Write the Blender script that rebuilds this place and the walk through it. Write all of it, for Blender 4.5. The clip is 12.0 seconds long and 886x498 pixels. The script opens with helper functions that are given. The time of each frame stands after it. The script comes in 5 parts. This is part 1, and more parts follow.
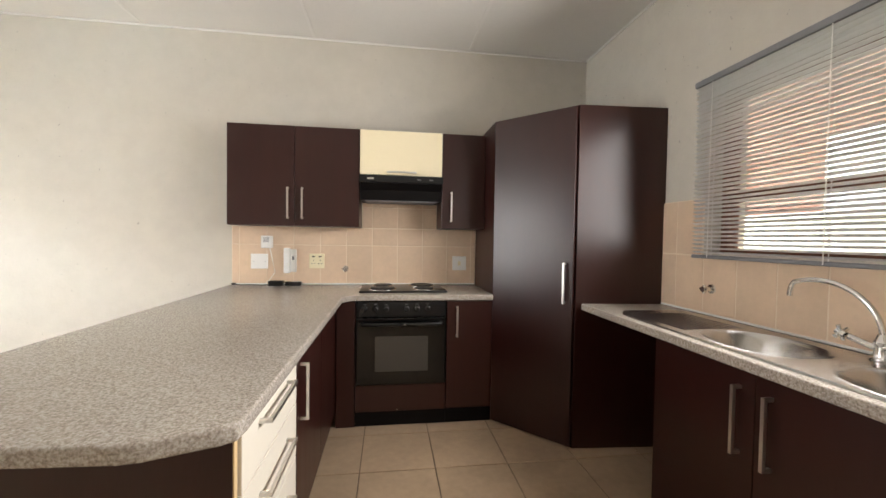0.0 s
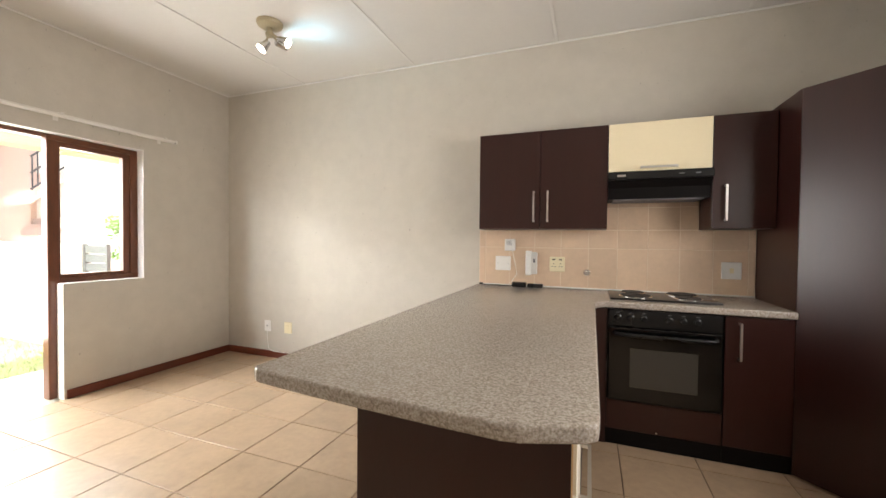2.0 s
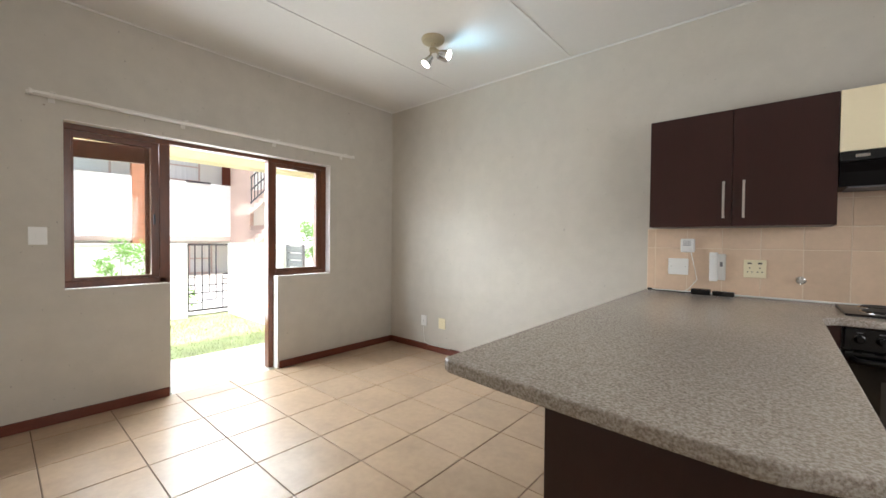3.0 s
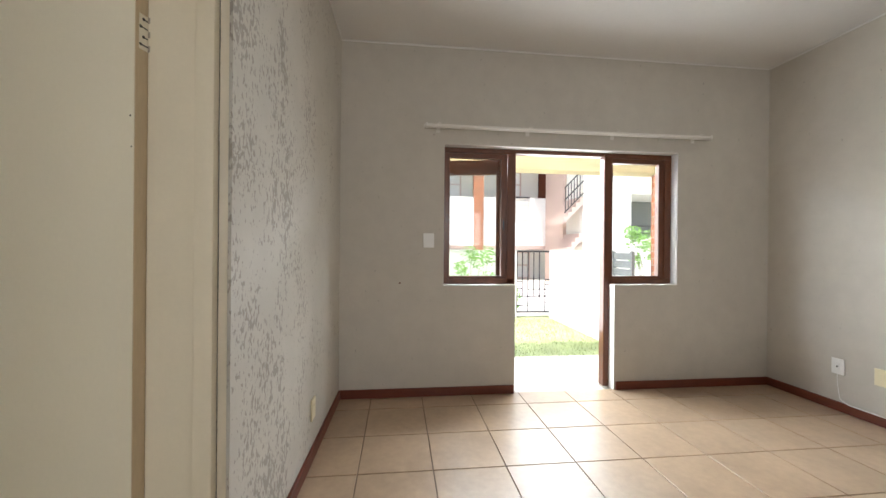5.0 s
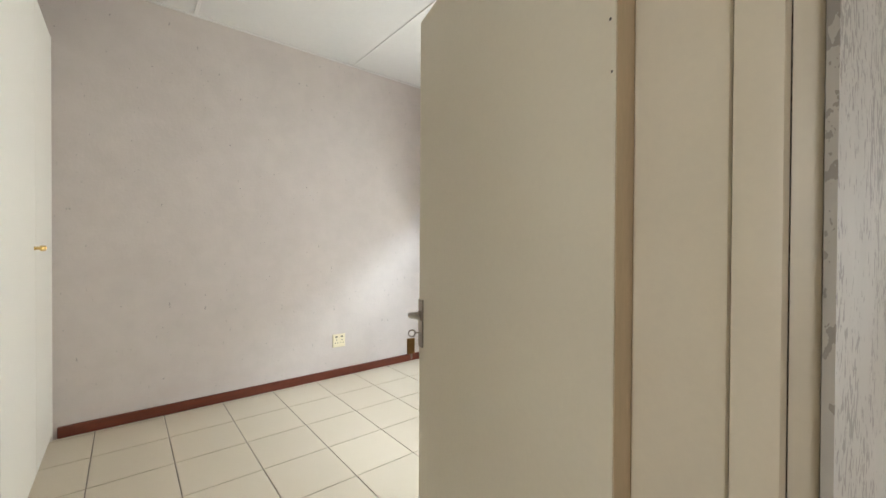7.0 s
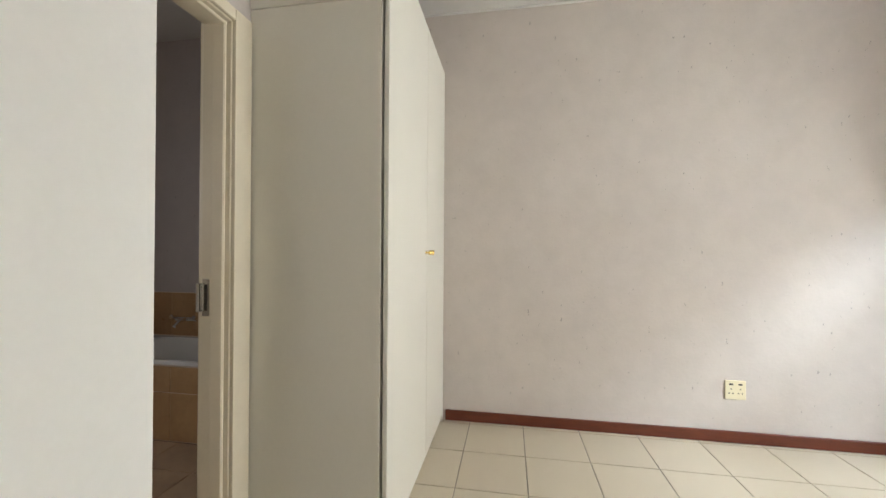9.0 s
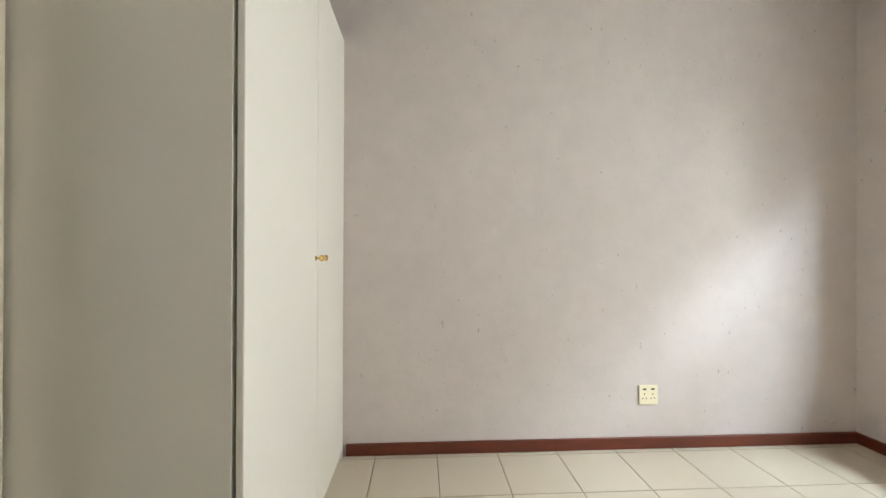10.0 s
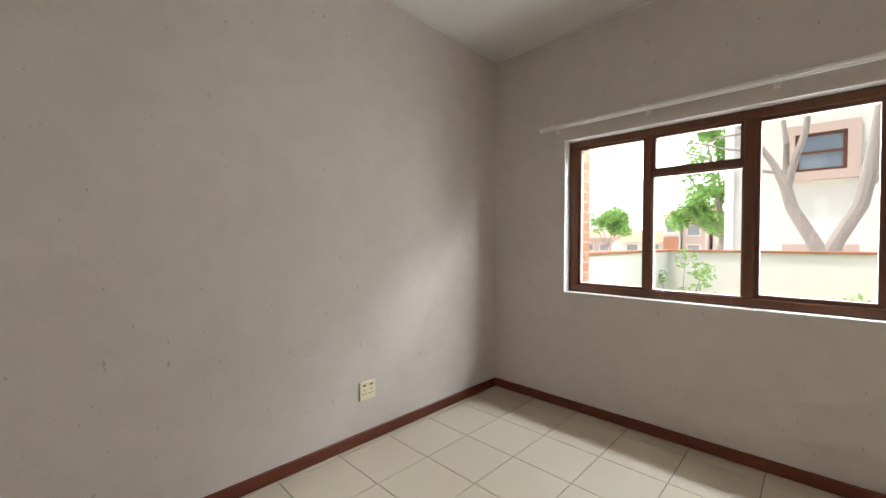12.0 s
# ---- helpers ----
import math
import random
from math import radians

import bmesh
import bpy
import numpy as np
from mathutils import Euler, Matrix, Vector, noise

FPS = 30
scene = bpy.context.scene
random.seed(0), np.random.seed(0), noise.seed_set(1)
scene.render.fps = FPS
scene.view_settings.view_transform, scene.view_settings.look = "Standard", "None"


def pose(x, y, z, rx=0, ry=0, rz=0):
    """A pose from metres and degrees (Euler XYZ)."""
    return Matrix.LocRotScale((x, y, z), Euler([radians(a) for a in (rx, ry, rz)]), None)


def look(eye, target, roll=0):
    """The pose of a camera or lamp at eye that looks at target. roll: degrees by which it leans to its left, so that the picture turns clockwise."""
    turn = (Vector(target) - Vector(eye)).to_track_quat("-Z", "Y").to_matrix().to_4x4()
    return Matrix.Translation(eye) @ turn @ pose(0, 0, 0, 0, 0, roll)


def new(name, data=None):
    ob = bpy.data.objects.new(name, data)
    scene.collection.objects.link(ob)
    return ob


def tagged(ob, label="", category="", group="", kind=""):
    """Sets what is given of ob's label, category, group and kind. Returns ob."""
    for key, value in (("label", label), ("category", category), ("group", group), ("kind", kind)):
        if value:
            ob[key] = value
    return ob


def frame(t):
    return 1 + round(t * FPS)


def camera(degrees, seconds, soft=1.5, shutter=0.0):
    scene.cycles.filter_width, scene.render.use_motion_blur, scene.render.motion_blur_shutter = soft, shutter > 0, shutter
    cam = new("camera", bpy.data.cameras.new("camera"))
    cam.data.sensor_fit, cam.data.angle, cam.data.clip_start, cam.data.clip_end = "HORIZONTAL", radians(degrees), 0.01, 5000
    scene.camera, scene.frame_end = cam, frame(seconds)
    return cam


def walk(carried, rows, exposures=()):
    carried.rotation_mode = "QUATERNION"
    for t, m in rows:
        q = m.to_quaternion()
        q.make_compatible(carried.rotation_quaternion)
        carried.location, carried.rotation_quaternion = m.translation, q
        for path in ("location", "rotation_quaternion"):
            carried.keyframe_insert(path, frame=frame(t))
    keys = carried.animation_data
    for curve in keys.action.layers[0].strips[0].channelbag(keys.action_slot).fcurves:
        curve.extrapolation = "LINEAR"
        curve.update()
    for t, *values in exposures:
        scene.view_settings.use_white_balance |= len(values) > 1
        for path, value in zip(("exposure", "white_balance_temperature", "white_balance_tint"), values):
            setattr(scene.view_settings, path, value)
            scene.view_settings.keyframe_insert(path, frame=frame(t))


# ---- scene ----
cam = camera(97.7, 12.0)
PATH = [
    (0, (4.13, -3.223, 1.288), (4.408, -1.243, 1.234), 0.9),
    (0.5, (4.072, -3.22, 1.286), (4.136, -1.221, 1.237), 0.8),
    (1, (3.996, -3.214, 1.282), (3.833, -1.222, 1.23), 0.6),
    (1.5, (3.907, -3.209, 1.275), (3.483, -1.255, 1.227), 0.6),
    (2, (3.805, -3.22, 1.268), (3.095, -1.351, 1.226), 0.6),
    (2.5, (3.722, -3.247, 1.258), (2.706, -1.525, 1.22), 0.6),
    (3, (3.665, -3.271, 1.253), (2.361, -1.755, 1.215), 0.5),
    (3.2, (3.63, -3.275, 1.248), (2.226, -1.85, 1.215), 0.6),
    (4.8, (3.231, -3.32, 1.207), (1.277, -2.892, 1.2), 0.6),
    (5, (3.145, -3.324, 1.201), (1.158, -3.095, 1.2), 0.5),
    (5.3, (3.015, -3.334, 1.216), (1.016, -3.401, 1.203), 0.6),
    (5.5, (2.921, -3.356, 1.223), (0.936, -3.603, 1.205), 0.7),
    (6, (2.763, -3.443, 1.211), (0.891, -4.149, 1.192), 0.6),
    (6.5, (2.658, -3.58, 1.188), (1.053, -4.773, 1.187), 0.8),
    (7, (2.559, -3.769, 1.196), (1.291, -5.316, 1.178), 0.3),
    (7.5, (2.552, -3.913, 1.193), (1.661, -5.704, 1.181), 0.3),
    (7.7, (2.538, -3.974, 1.189), (1.844, -5.85, 1.173), 0.2),
    (9.3, (2.446, -4.526, 1.183), (2.834, -6.488, 1.188), 0.4),
    (9.5, (2.462, -4.616, 1.205), (2.78, -6.59, 1.192), 0.6),
    (10, (2.448, -4.787, 1.209), (2.337, -6.784, 1.214), 0.2),
    (10.5, (2.482, -4.96, 1.262), (1.867, -6.862, 1.218), 0.8),
    (11, (2.485, -5.035, 1.27), (1.452, -6.747, 1.222), 1.0),
    (11.5, (2.495, -5.038, 1.282), (1.216, -6.575, 1.236), 0.7),
    (12, (2.483, -5.038, 1.267), (1.048, -6.431, 1.234), 0.2),
]
walk(cam, [(t, look(eye, target, roll)) for t, eye, target, roll in PATH],
     [(0, 2.2, 6500, 11), (1.0, 2.18, 6600, 12), (2.0, 1.95, 6750, 13), (3.2, 1.55, 6100, 10), (5.0, 1.42, 6150, 10), (6.0, 1.17, 6300, 10), (7.0, 1.42, 6250, 10),
      (9.3, 1.5, 6350, 10), (10.0, 1.5, 6200, 10), (10.5, 1.3, 6200, 10), (11.2, 0.95, 6300, 11), (12.0, 0.72, 6500, 13)])

# ---- sky, sun and lamps ----
world = bpy.data.worlds.new("sky")
scene.world = world
world.use_nodes = True
wn = world.node_tree
sky = wn.nodes.new("ShaderNodeTexSky")
sky.sky_type, sky.sun_disc = "NISHITA", False
sky.sun_elevation, sky.sun_rotation = radians(74), radians(131)
sky.air_density, sky.dust_density, sky.ozone_density = 1.2, 3.0, 1.0
wn.links.new(sky.outputs[0], wn.nodes["Background"].inputs[0])
wn.nodes["Background"].inputs[1].default_value = 0.15

sun = new("sun", bpy.data.lights.new("sun", "SUN"))
sun.data.energy, sun.data.angle, sun.data.color = 3.0, radians(4), (1.0, 0.95, 0.88)
# light falls from the east-south-east, high up
sun.matrix_world = look((3.4, -3.0, 16), (0, 0, 0))


def window_lamp(name, centre, target, w, h, power, color, spread=180):
    l = new(name, bpy.data.lights.new(name, "AREA"))
    l.data.shape, l.data.size, l.data.size_y = "RECTANGLE", w, h
    l.data.energy, l.data.color, l.data.spread = power, color, radians(spread)
    l.matrix_world = look(centre, target)
    return l


# daylight standing in the openings
window_lamp("patio_daylight", (-0.28, -1.92, 1.22), (2.0, -1.15, 1.15), 2.0, 1.6, 19, (0.97, 0.98, 1.0), 150)
# the strip of open sky between patio beam and roofs
window_lamp("patio_skylight", (-0.95, -1.92, 2.32), (0.45, -1.92, 1.35), 2.1, 0.10, 30, (0.88, 0.94, 1.0))
window_lamp("bedroom_daylight", (-0.60, -5.57, 1.47), (3.0, -5.57, 2.1), 1.7, 1.1, 29, (0.97, 0.99, 1.0))
# the strip of open sky under the eaves
window_lamp("bedroom_skylight", (-0.97, -5.25, 2.40), (0.38, -5.25, 1.00), 1.4, 0.14, 48, (0.80, 0.91, 1.0))
window_lamp("kitchen_daylight", (5.74, -2.1, 1.68), (3.6, -2.1, 1.58), 1.45, 0.8, 11.5, (1.0, 0.98, 0.95), 150)
# fill lamp in an added opening out of view, brightens the bathroom
window_lamp("bathroom_fill", (5.60, -4.75, 1.75), (4.4, -5.4, 0.8), 0.8, 0.7, 4.5, (0.97, 0.97, 1.0))


# ---- materials ----
def nodes_of(name):
    m = bpy.data.materials.new(name)
    m.use_nodes = True
    t = m.node_tree
    return m, t, t.nodes["Principled BSDF"]


def noise_node(t, scale, detail=4.0, rough=0.55, stretch=None, local=False):
    if local:
        src = t.nodes.new("ShaderNodeTexCoord").outputs["Object"]
    else:
        src = t.nodes.new("ShaderNodeNewGeometry").outputs["Position"]
    if stretch:
        mp = t.nodes.new("ShaderNodeMapping")
        mp.inputs["Scale"].default_value = stretch
        t.links.new(src, mp.inputs[0])
        src = mp.outputs[0]
    n = t.nodes.new("ShaderNodeTexNoise")
    n.inputs["Scale"].default_value, n.inputs["Detail"].default_value, n.inputs["Roughness"].default_value = scale, detail, rough
    t.links.new(src, n.inputs["Vector"])
    return n


def ramp(t, src, stops):
    r = t.nodes.new("ShaderNodeValToRGB")
    e = r.color_ramp.elements
    while len(e) < len(stops):
        e.new(0.5)
    for k, (p, c) in zip(e, stops):
        k.position, k.color = p, (*c, 1)
    t.links.new(src, r.inputs[0])
    return r.outputs[0]


def mix(t, fac, a, b, mode="MIX"):
    m = t.nodes.new("ShaderNodeMix")
    m.data_type, m.blend_type = "RGBA", mode
    for sock, v in ((m.inputs[0], fac), (m.inputs[6], a), (m.inputs[7], b)):
        if isinstance(v, (int, float)):
            sock.default_value = v
        elif isinstance(v, tuple):
            sock.default_value = (*v, 1)
        else:
            t.links.new(v, sock)
    return m.outputs[2]


def bump(t, p, height, strength, dist):
    b = t.nodes.new("ShaderNodeBump")
    b.inputs["Strength"].default_value, b.inputs["Distance"].default_value = strength, dist
    t.links.new(height, b.inputs["Height"])
    t.links.new(b.outputs[0], p.inputs["Normal"])


def shade(c, k):
    return tuple(min(1.0, v * k) for v in c)


def surface(name, base, rough=0.5, metal=0.0, var=0.12, coarse=2.0, fine=60.0, relief=0.1, depth=0.002, stretch=None, spec=0.5, piece=0.0, rvar=0.06):
    """Plain surface with two scales of variation; piece: how much each object differs from the next."""
    m, t, p = nodes_of(name)
    big = noise_node(t, coarse, 3, 0.6, stretch)
    small = noise_node(t, fine, 4, 0.6, stretch)
    c = ramp(t, big.outputs[0], [(0.3, shade(base, 1 - var)), (0.7, shade(base, 1 + var))])
    c = mix(t, 0.5, c, ramp(t, small.outputs[0], [(0.3, shade(base, 1 - var * 0.6)), (0.7, shade(base, 1 + var * 0.6))]))
    if piece:
        info = t.nodes.new("ShaderNodeObjectInfo")
        c = mix(t, 1.0, c, ramp(t, info.outputs["Random"], [(0, (1 - piece,) * 3), (1, (1.0, 1.0, 1.0))]), "MULTIPLY")
    t.links.new(c, p.inputs["Base Color"])
    mr = t.nodes.new("ShaderNodeMapRange")
    mr.inputs["To Min"].default_value, mr.inputs["To Max"].default_value = max(0.02, rough - rvar), min(1, rough + rvar)
    t.links.new(big.outputs[0], mr.inputs[0])
    t.links.new(mr.outputs[0], p.inputs["Roughness"])
    p.inputs["Metallic"].default_value, p.inputs["Specular IOR Level"].default_value = metal, spec
    if relief:
        bump(t, p, small.outputs[0], relief, depth)
    return m


def plaster(name, base, chips=0.0, chip_x=(0, 0)):
    """Painted trowelled plaster with scuffs; chips: flaked spots within a stretch along x."""
    m, t, p = nodes_of(name)
    big, mid, fine = noise_node(t, 0.9, 3), noise_node(t, 7, 5, 0.6), noise_node(t, 45, 4, 0.6)
    c = ramp(t, big.outputs[0], [(0.3, shade(base, 0.94)), (0.7, shade(base, 1.04))])
    c = mix(t, 0.35, c, ramp(t, mid.outputs[0], [(0.35, shade(base, 0.90)), (0.65, shade(base, 1.07))]))
    scuff = noise_node(t, 42, 3, 0.55, (1, 1, 0.6))
    c = mix(t, ramp(t, scuff.outputs[0], [(0.70, (0, 0, 0)), (0.73, (0.7, 0.7, 0.7))]), c, shade(base, 0.5))
    if chips:
        flake = noise_node(t, 58, 3, 0.6, (1, 1, 0.6))
        patch = noise_node(t, 4.5, 3, 0.5, (1, 1, 0.55))
        g = t.nodes.new("ShaderNodeNewGeometry")
        sx = t.nodes.new("ShaderNodeSeparateXYZ")
        t.links.new(g.outputs["Position"], sx.inputs[0])
        band = t.nodes.new("ShaderNodeMapRange")
        band.inputs["From Min"].default_value, band.inputs["From Max"].default_value = chip_x
        t.links.new(sx.outputs[0], band.inputs[0])
        add = t.nodes.new("ShaderNodeMath")
        add.operation = "MULTIPLY_ADD"
        t.links.new(band.outputs[0], add.inputs[0])
        add.inputs[1].default_value = chips
        t.links.new(flake.outputs[0], add.inputs[2])
        add2 = t.nodes.new("ShaderNodeMath")
        add2.operation = "MULTIPLY_ADD"
        t.links.new(patch.outputs[0], add2.inputs[0])
        add2.inputs[1].default_value = 0.62
        t.links.new(add.outputs[0], add2.inputs[2])
        mask = ramp(t, add2.outputs[0], [(0.992, (0, 0, 0)), (0.9998, (0.6, 0.6, 0.6))])
        c = mix(t, mask, c, (0.22, 0.19, 0.16))
    t.links.new(c, p.inputs["Base Color"])
    p.inputs["Roughness"].default_value = 0.75
    h = mix(t, 0.5, mid.outputs[0], fine.outputs[0])
    bump(t, p, h, 0.55, 0.005)
    return m


def laminate(name):
    """Speckled beige-grey worktop laminate."""
    m, t, p = nodes_of(name)
    a, b = noise_node(t, 215, 2, 0.5), noise_node(t, 125, 3, 0.6)
    c = ramp(t, a.outputs[0], [(0.30, (0.24, 0.20, 0.165)), (0.42, (0.335, 0.288, 0.24)), (0.52, (0.40, 0.35, 0.30)), (0.64, (0.50, 0.46, 0.41))])
    c = mix(t, 0.45, c, ramp(t, b.outputs[0], [(0.38, (0.17, 0.14, 0.12)), (0.5, (0.37, 0.325, 0.28)), (0.60, (0.56, 0.52, 0.48))]))
    t.links.new(c, p.inputs["Base Color"])
    p.inputs["Roughness"].default_value = 0.22
    return m


def brickwork(name, brick, mortar, axis="x"):
    m, t, p = nodes_of(name)
    g = t.nodes.new("ShaderNodeNewGeometry")
    sx = t.nodes.new("ShaderNodeSeparateXYZ")
    t.links.new(g.outputs["Position"], sx.inputs[0])
    ad = t.nodes.new("ShaderNodeMath")
    ad.operation = "ADD"
    t.links.new(sx.outputs[0], ad.inputs[0])
    t.links.new(sx.outputs[1], ad.inputs[1])
    cx = t.nodes.new("ShaderNodeCombineXYZ")
    t.links.new(ad.outputs[0], cx.inputs[0])
    t.links.new(sx.outputs[2], cx.inputs[1])
    b = t.nodes.new("ShaderNodeTexBrick")
    b.inputs["Color1"].default_value, b.inputs["Color2"].default_value, b.inputs["Mortar"].default_value = (*brick, 1), (*shade(brick, 0.7), 1), (*mortar, 1)
    b.inputs["Scale"].default_value = 1.0
    b.inputs["Brick Width"].default_value, b.inputs["Row Height"].default_value, b.inputs["Mortar Size"].default_value = 0.232, 0.085, 0.006
    t.links.new(cx.outputs[0], b.inputs["Vector"])
    n = noise_node(t, 30, 4)
    t.links.new(mix(t, 0.25, b.outputs[0], ramp(t, n.outputs[0], [(0.3, shade(brick, 0.6)), (0.7, shade(brick, 1.3))])), p.inputs["Base Color"])
    p.inputs["Roughness"].default_value = 0.85
    bump(t, p, b.outputs["Fac"], 0.4, -0.006)
    return m


def glass(name, tint=(1, 1, 1), ior=1.45):
    m, t, p = nodes_of(name)
    t.nodes.remove(p)
    clear, gloss, fr, mx_ = (t.nodes.new("ShaderNode" + k) for k in ("BsdfTransparent", "BsdfGlossy", "Fresnel", "MixShader"))
    clear.inputs[0].default_value = (*tint, 1)
    gloss.inputs["Roughness"].default_value = 0.0
    fr.inputs[0].default_value = ior
    t.links.new(fr.outputs[0], mx_.inputs[0])
    t.links.new(clear.outputs[0], mx_.inputs[1])
    t.links.new(gloss.outputs[0], mx_.inputs[2])
    t.links.new(mx_.outputs[0], t.nodes["Material Output"].inputs[0])
    return m


def glow(name, color, strength):
    m, t, p = nodes_of(name)
    p.inputs["Base Color"].default_value = (*color, 1)
    p.inputs["Emission Color"].default_value, p.inputs["Emission Strength"].default_value = (*color, 1), strength
    return m


M_WALL = plaster("living_wall_paint", (0.555, 0.516, 0.45))
M_WALL_S = plaster("flaking_wall_paint", (0.55, 0.518, 0.455), 0.10, (0.5, 1.25))
M_BED = plaster("bedroom_wall_paint", (0.62, 0.558, 0.51))
M_BATHWALL = plaster("bathroom_wall_paint", (0.52, 0.47, 0.45))
M_REVEAL = surface("white_reveal_paint", (0.78, 0.76, 0.72), 0.6, var=0.04, relief=0.15)
M_CEIL = surface("ceiling_paint", (0.70, 0.68, 0.645), 0.8, var=0.04, coarse=1.2, fine=30, relief=0.08)
M_STRIP = surface("cover_strip_paint", (0.74, 0.72, 0.685), 0.75, var=0.03)
M_SKIRT = surface("varnished_skirting", (0.13, 0.028, 0.012), 0.42, var=0.35, coarse=6, fine=40, stretch=(1, 1, 6), relief=0.05)
M_FRAME = surface("varnished_hardwood", (0.120, 0.038, 0.014), 0.33, var=0.4, coarse=5, fine=45, stretch=(4, 4, 0.7), relief=0.06)
M_DARK = surface("dark_wood_melamine", (0.027, 0.0062, 0.0046), 0.31, spec=0.5, var=0.25, coarse=3, fine=55, stretch=(3, 3, 0.35), relief=0.03, depth=0.001)
M_PLINTH = surface("black_plinth", (0.004, 0.003, 0.003), 0.5, var=0.2, spec=0.15)
M_CREAM = surface("cream_melamine", (0.82, 0.72, 0.50), 0.35, var=0.03, relief=0.02)
M_DRAWER = surface("pale_cream_melamine", (0.80, 0.745, 0.64), 0.35, var=0.03, relief=0.02)
# door paint darkened to tan: the hinge edge's shade is in the colour
M_SHADEEDGE = surface("shaded_door_edge", (0.56, 0.44, 0.28), 0.6, var=0.15, coarse=4, fine=50, stretch=(4, 4, 0.5))
M_EDGE = surface("light_board_edge", (0.70, 0.50, 0.27), 0.5, var=0.1)
M_STEEL = surface("brushed_steel", (0.60, 0.59, 0.575), 0.24, 1.0, var=0.06, fine=150, stretch=(1, 8, 1), relief=0.03, depth=0.0005)
M_HANDLE = surface("satin_steel_handle", (0.70, 0.68, 0.65), 0.32, 1.0, var=0.04, relief=0)
M_KHAKI = surface("khaki_lamp_enamel", (0.40, 0.34, 0.22), 0.4, var=0.1, relief=0)
M_CHROME = surface("chrome", (0.78, 0.77, 0.75), 0.12, 1.0, var=0.03, relief=0)
M_BRASS = surface("polished_brass", (0.70, 0.50, 0.18), 0.2, 1.0, var=0.05, relief=0)
M_AGED = surface("aged_nickel", (0.42, 0.37, 0.31), 0.38, 1.0, var=0.2, coarse=20, relief=0.03)
M_BLACK = surface("black_enamel", (0.004, 0.004, 0.0045), 0.28, var=0.2, relief=0.01)
M_BLACKGLASS = surface("black_oven_glass", (0.003, 0.003, 0.003), 0.06, var=0.1, relief=0)
M_OVENWIN = surface("smoked_oven_window", (0.05, 0.046, 0.04), 0.10, var=0.1, relief=0)
M_IRON = surface("cast_iron_plate", (0.018, 0.018, 0.019), 0.55, var=0.2, fine=120, relief=0.1)
M_WHITE = surface("white_plastic", (0.80, 0.79, 0.76), 0.35, var=0.02, relief=0)
M_IVORY = surface("ivory_plastic", (0.80, 0.72, 0.50), 0.38, var=0.03, relief=0)
M_HOLE = surface("socket_holes", (0.05, 0.045, 0.035), 0.6, var=0.1, relief=0)
M_DOOR = surface("cream_door_paint", (0.79, 0.725, 0.575), 0.42, var=0.04, coarse=1.5, fine=70, relief=0.05, depth=0.001)
M_STEELFRAME = surface("cream_enamel_frame", (0.78, 0.70, 0.54), 0.40, var=0.05, coarse=5, fine=80, relief=0.05, depth=0.001)
M_WARD = surface("ivory_wardrobe_paint", (0.80, 0.775, 0.685), 0.42, var=0.03, relief=0.03, depth=0.001)
M_RAIL = surface("white_rail_enamel", (0.74, 0.71, 0.66), 0.4, var=0.04, relief=0.02)
M_COUNTER = laminate("speckled_laminate")
M_TILE = surface("terracotta_beige_floor_tile", (0.47, 0.34, 0.225), 0.34, var=0.22, coarse=3.2, fine=22, relief=0.05, depth=0.001, piece=0.12)
M_GROUT = surface("brown_grout", (0.20, 0.145, 0.10), 0.9, var=0.2, fine=120, relief=0.3)
M_BTILE = surface("cream_floor_tile", (0.62, 0.545, 0.42), 0.30, var=0.01, coarse=9, fine=140, relief=0.0, depth=0.001, piece=0.05, rvar=0.0)
M_BGROUT = surface("grey_grout", (0.26, 0.23, 0.185), 0.9, var=0.2, fine=120, relief=0.3)
M_SPLASH = surface("peach_wall_tile", (0.70, 0.52, 0.37), 0.30, var=0.10, coarse=6, fine=40, relief=0.06, depth=0.001, piece=0.10)
M_SGROUT = surface("pale_grout", (0.76, 0.63, 0.49), 0.85, var=0.08)
M_BATHTILE = surface("tan_bathroom_tile", (0.48, 0.30, 0.15), 0.30, var=0.15, coarse=6, fine=40, relief=0.05, piece=0.1)
M_ENAMEL = surface("white_bath_enamel", (0.82, 0.82, 0.80), 0.12, var=0.02, relief=0)
M_GLASS = glass("window_glass", (0.97, 0.98, 0.97), 1.3)
M_KGLASS = glass("kitchen_glass", (0.95, 0.96, 0.96), 1.12)
M_BULB = glow("lamp_bulb", (1.0, 0.93, 0.82), 14.0)
M_COOLBULB = glow("cool_lamp_bulb", (0.45, 0.80, 1.0), 12.0)
M_BLIND = surface("aluminium_blind_slat", (0.66, 0.655, 0.64), 0.42, var=0.05, relief=0)
M_PAVE = surface("pale_paving", (0.62, 0.58, 0.52), 0.85, var=0.1, coarse=3, fine=60, relief=0.2)
M_GRASS = surface("lawn", (0.34, 0.38, 0.18), 0.9, var=0.45, coarse=3, fine=50, relief=0.6, depth=0.03)
M_BLADE = surface("grass_blade", (0.36, 0.42, 0.19), 0.7, var=0.4, coarse=4, fine=30, relief=0, piece=0)
M_LEAF = surface("leaf", (0.25, 0.42, 0.12), 0.6, var=0.5, coarse=3, fine=20, relief=0)
leaf_t = M_LEAF.node_tree
leaf_p = leaf_t.nodes["Principled BSDF"]
leaf_tr, leaf_mix = leaf_t.nodes.new("ShaderNodeBsdfTranslucent"), leaf_t.nodes.new("ShaderNodeMixShader")
leaf_t.links.new(leaf_p.inputs["Base Color"].links[0].from_socket, leaf_tr.inputs[0])
leaf_mix.inputs[0].default_value = 0.45
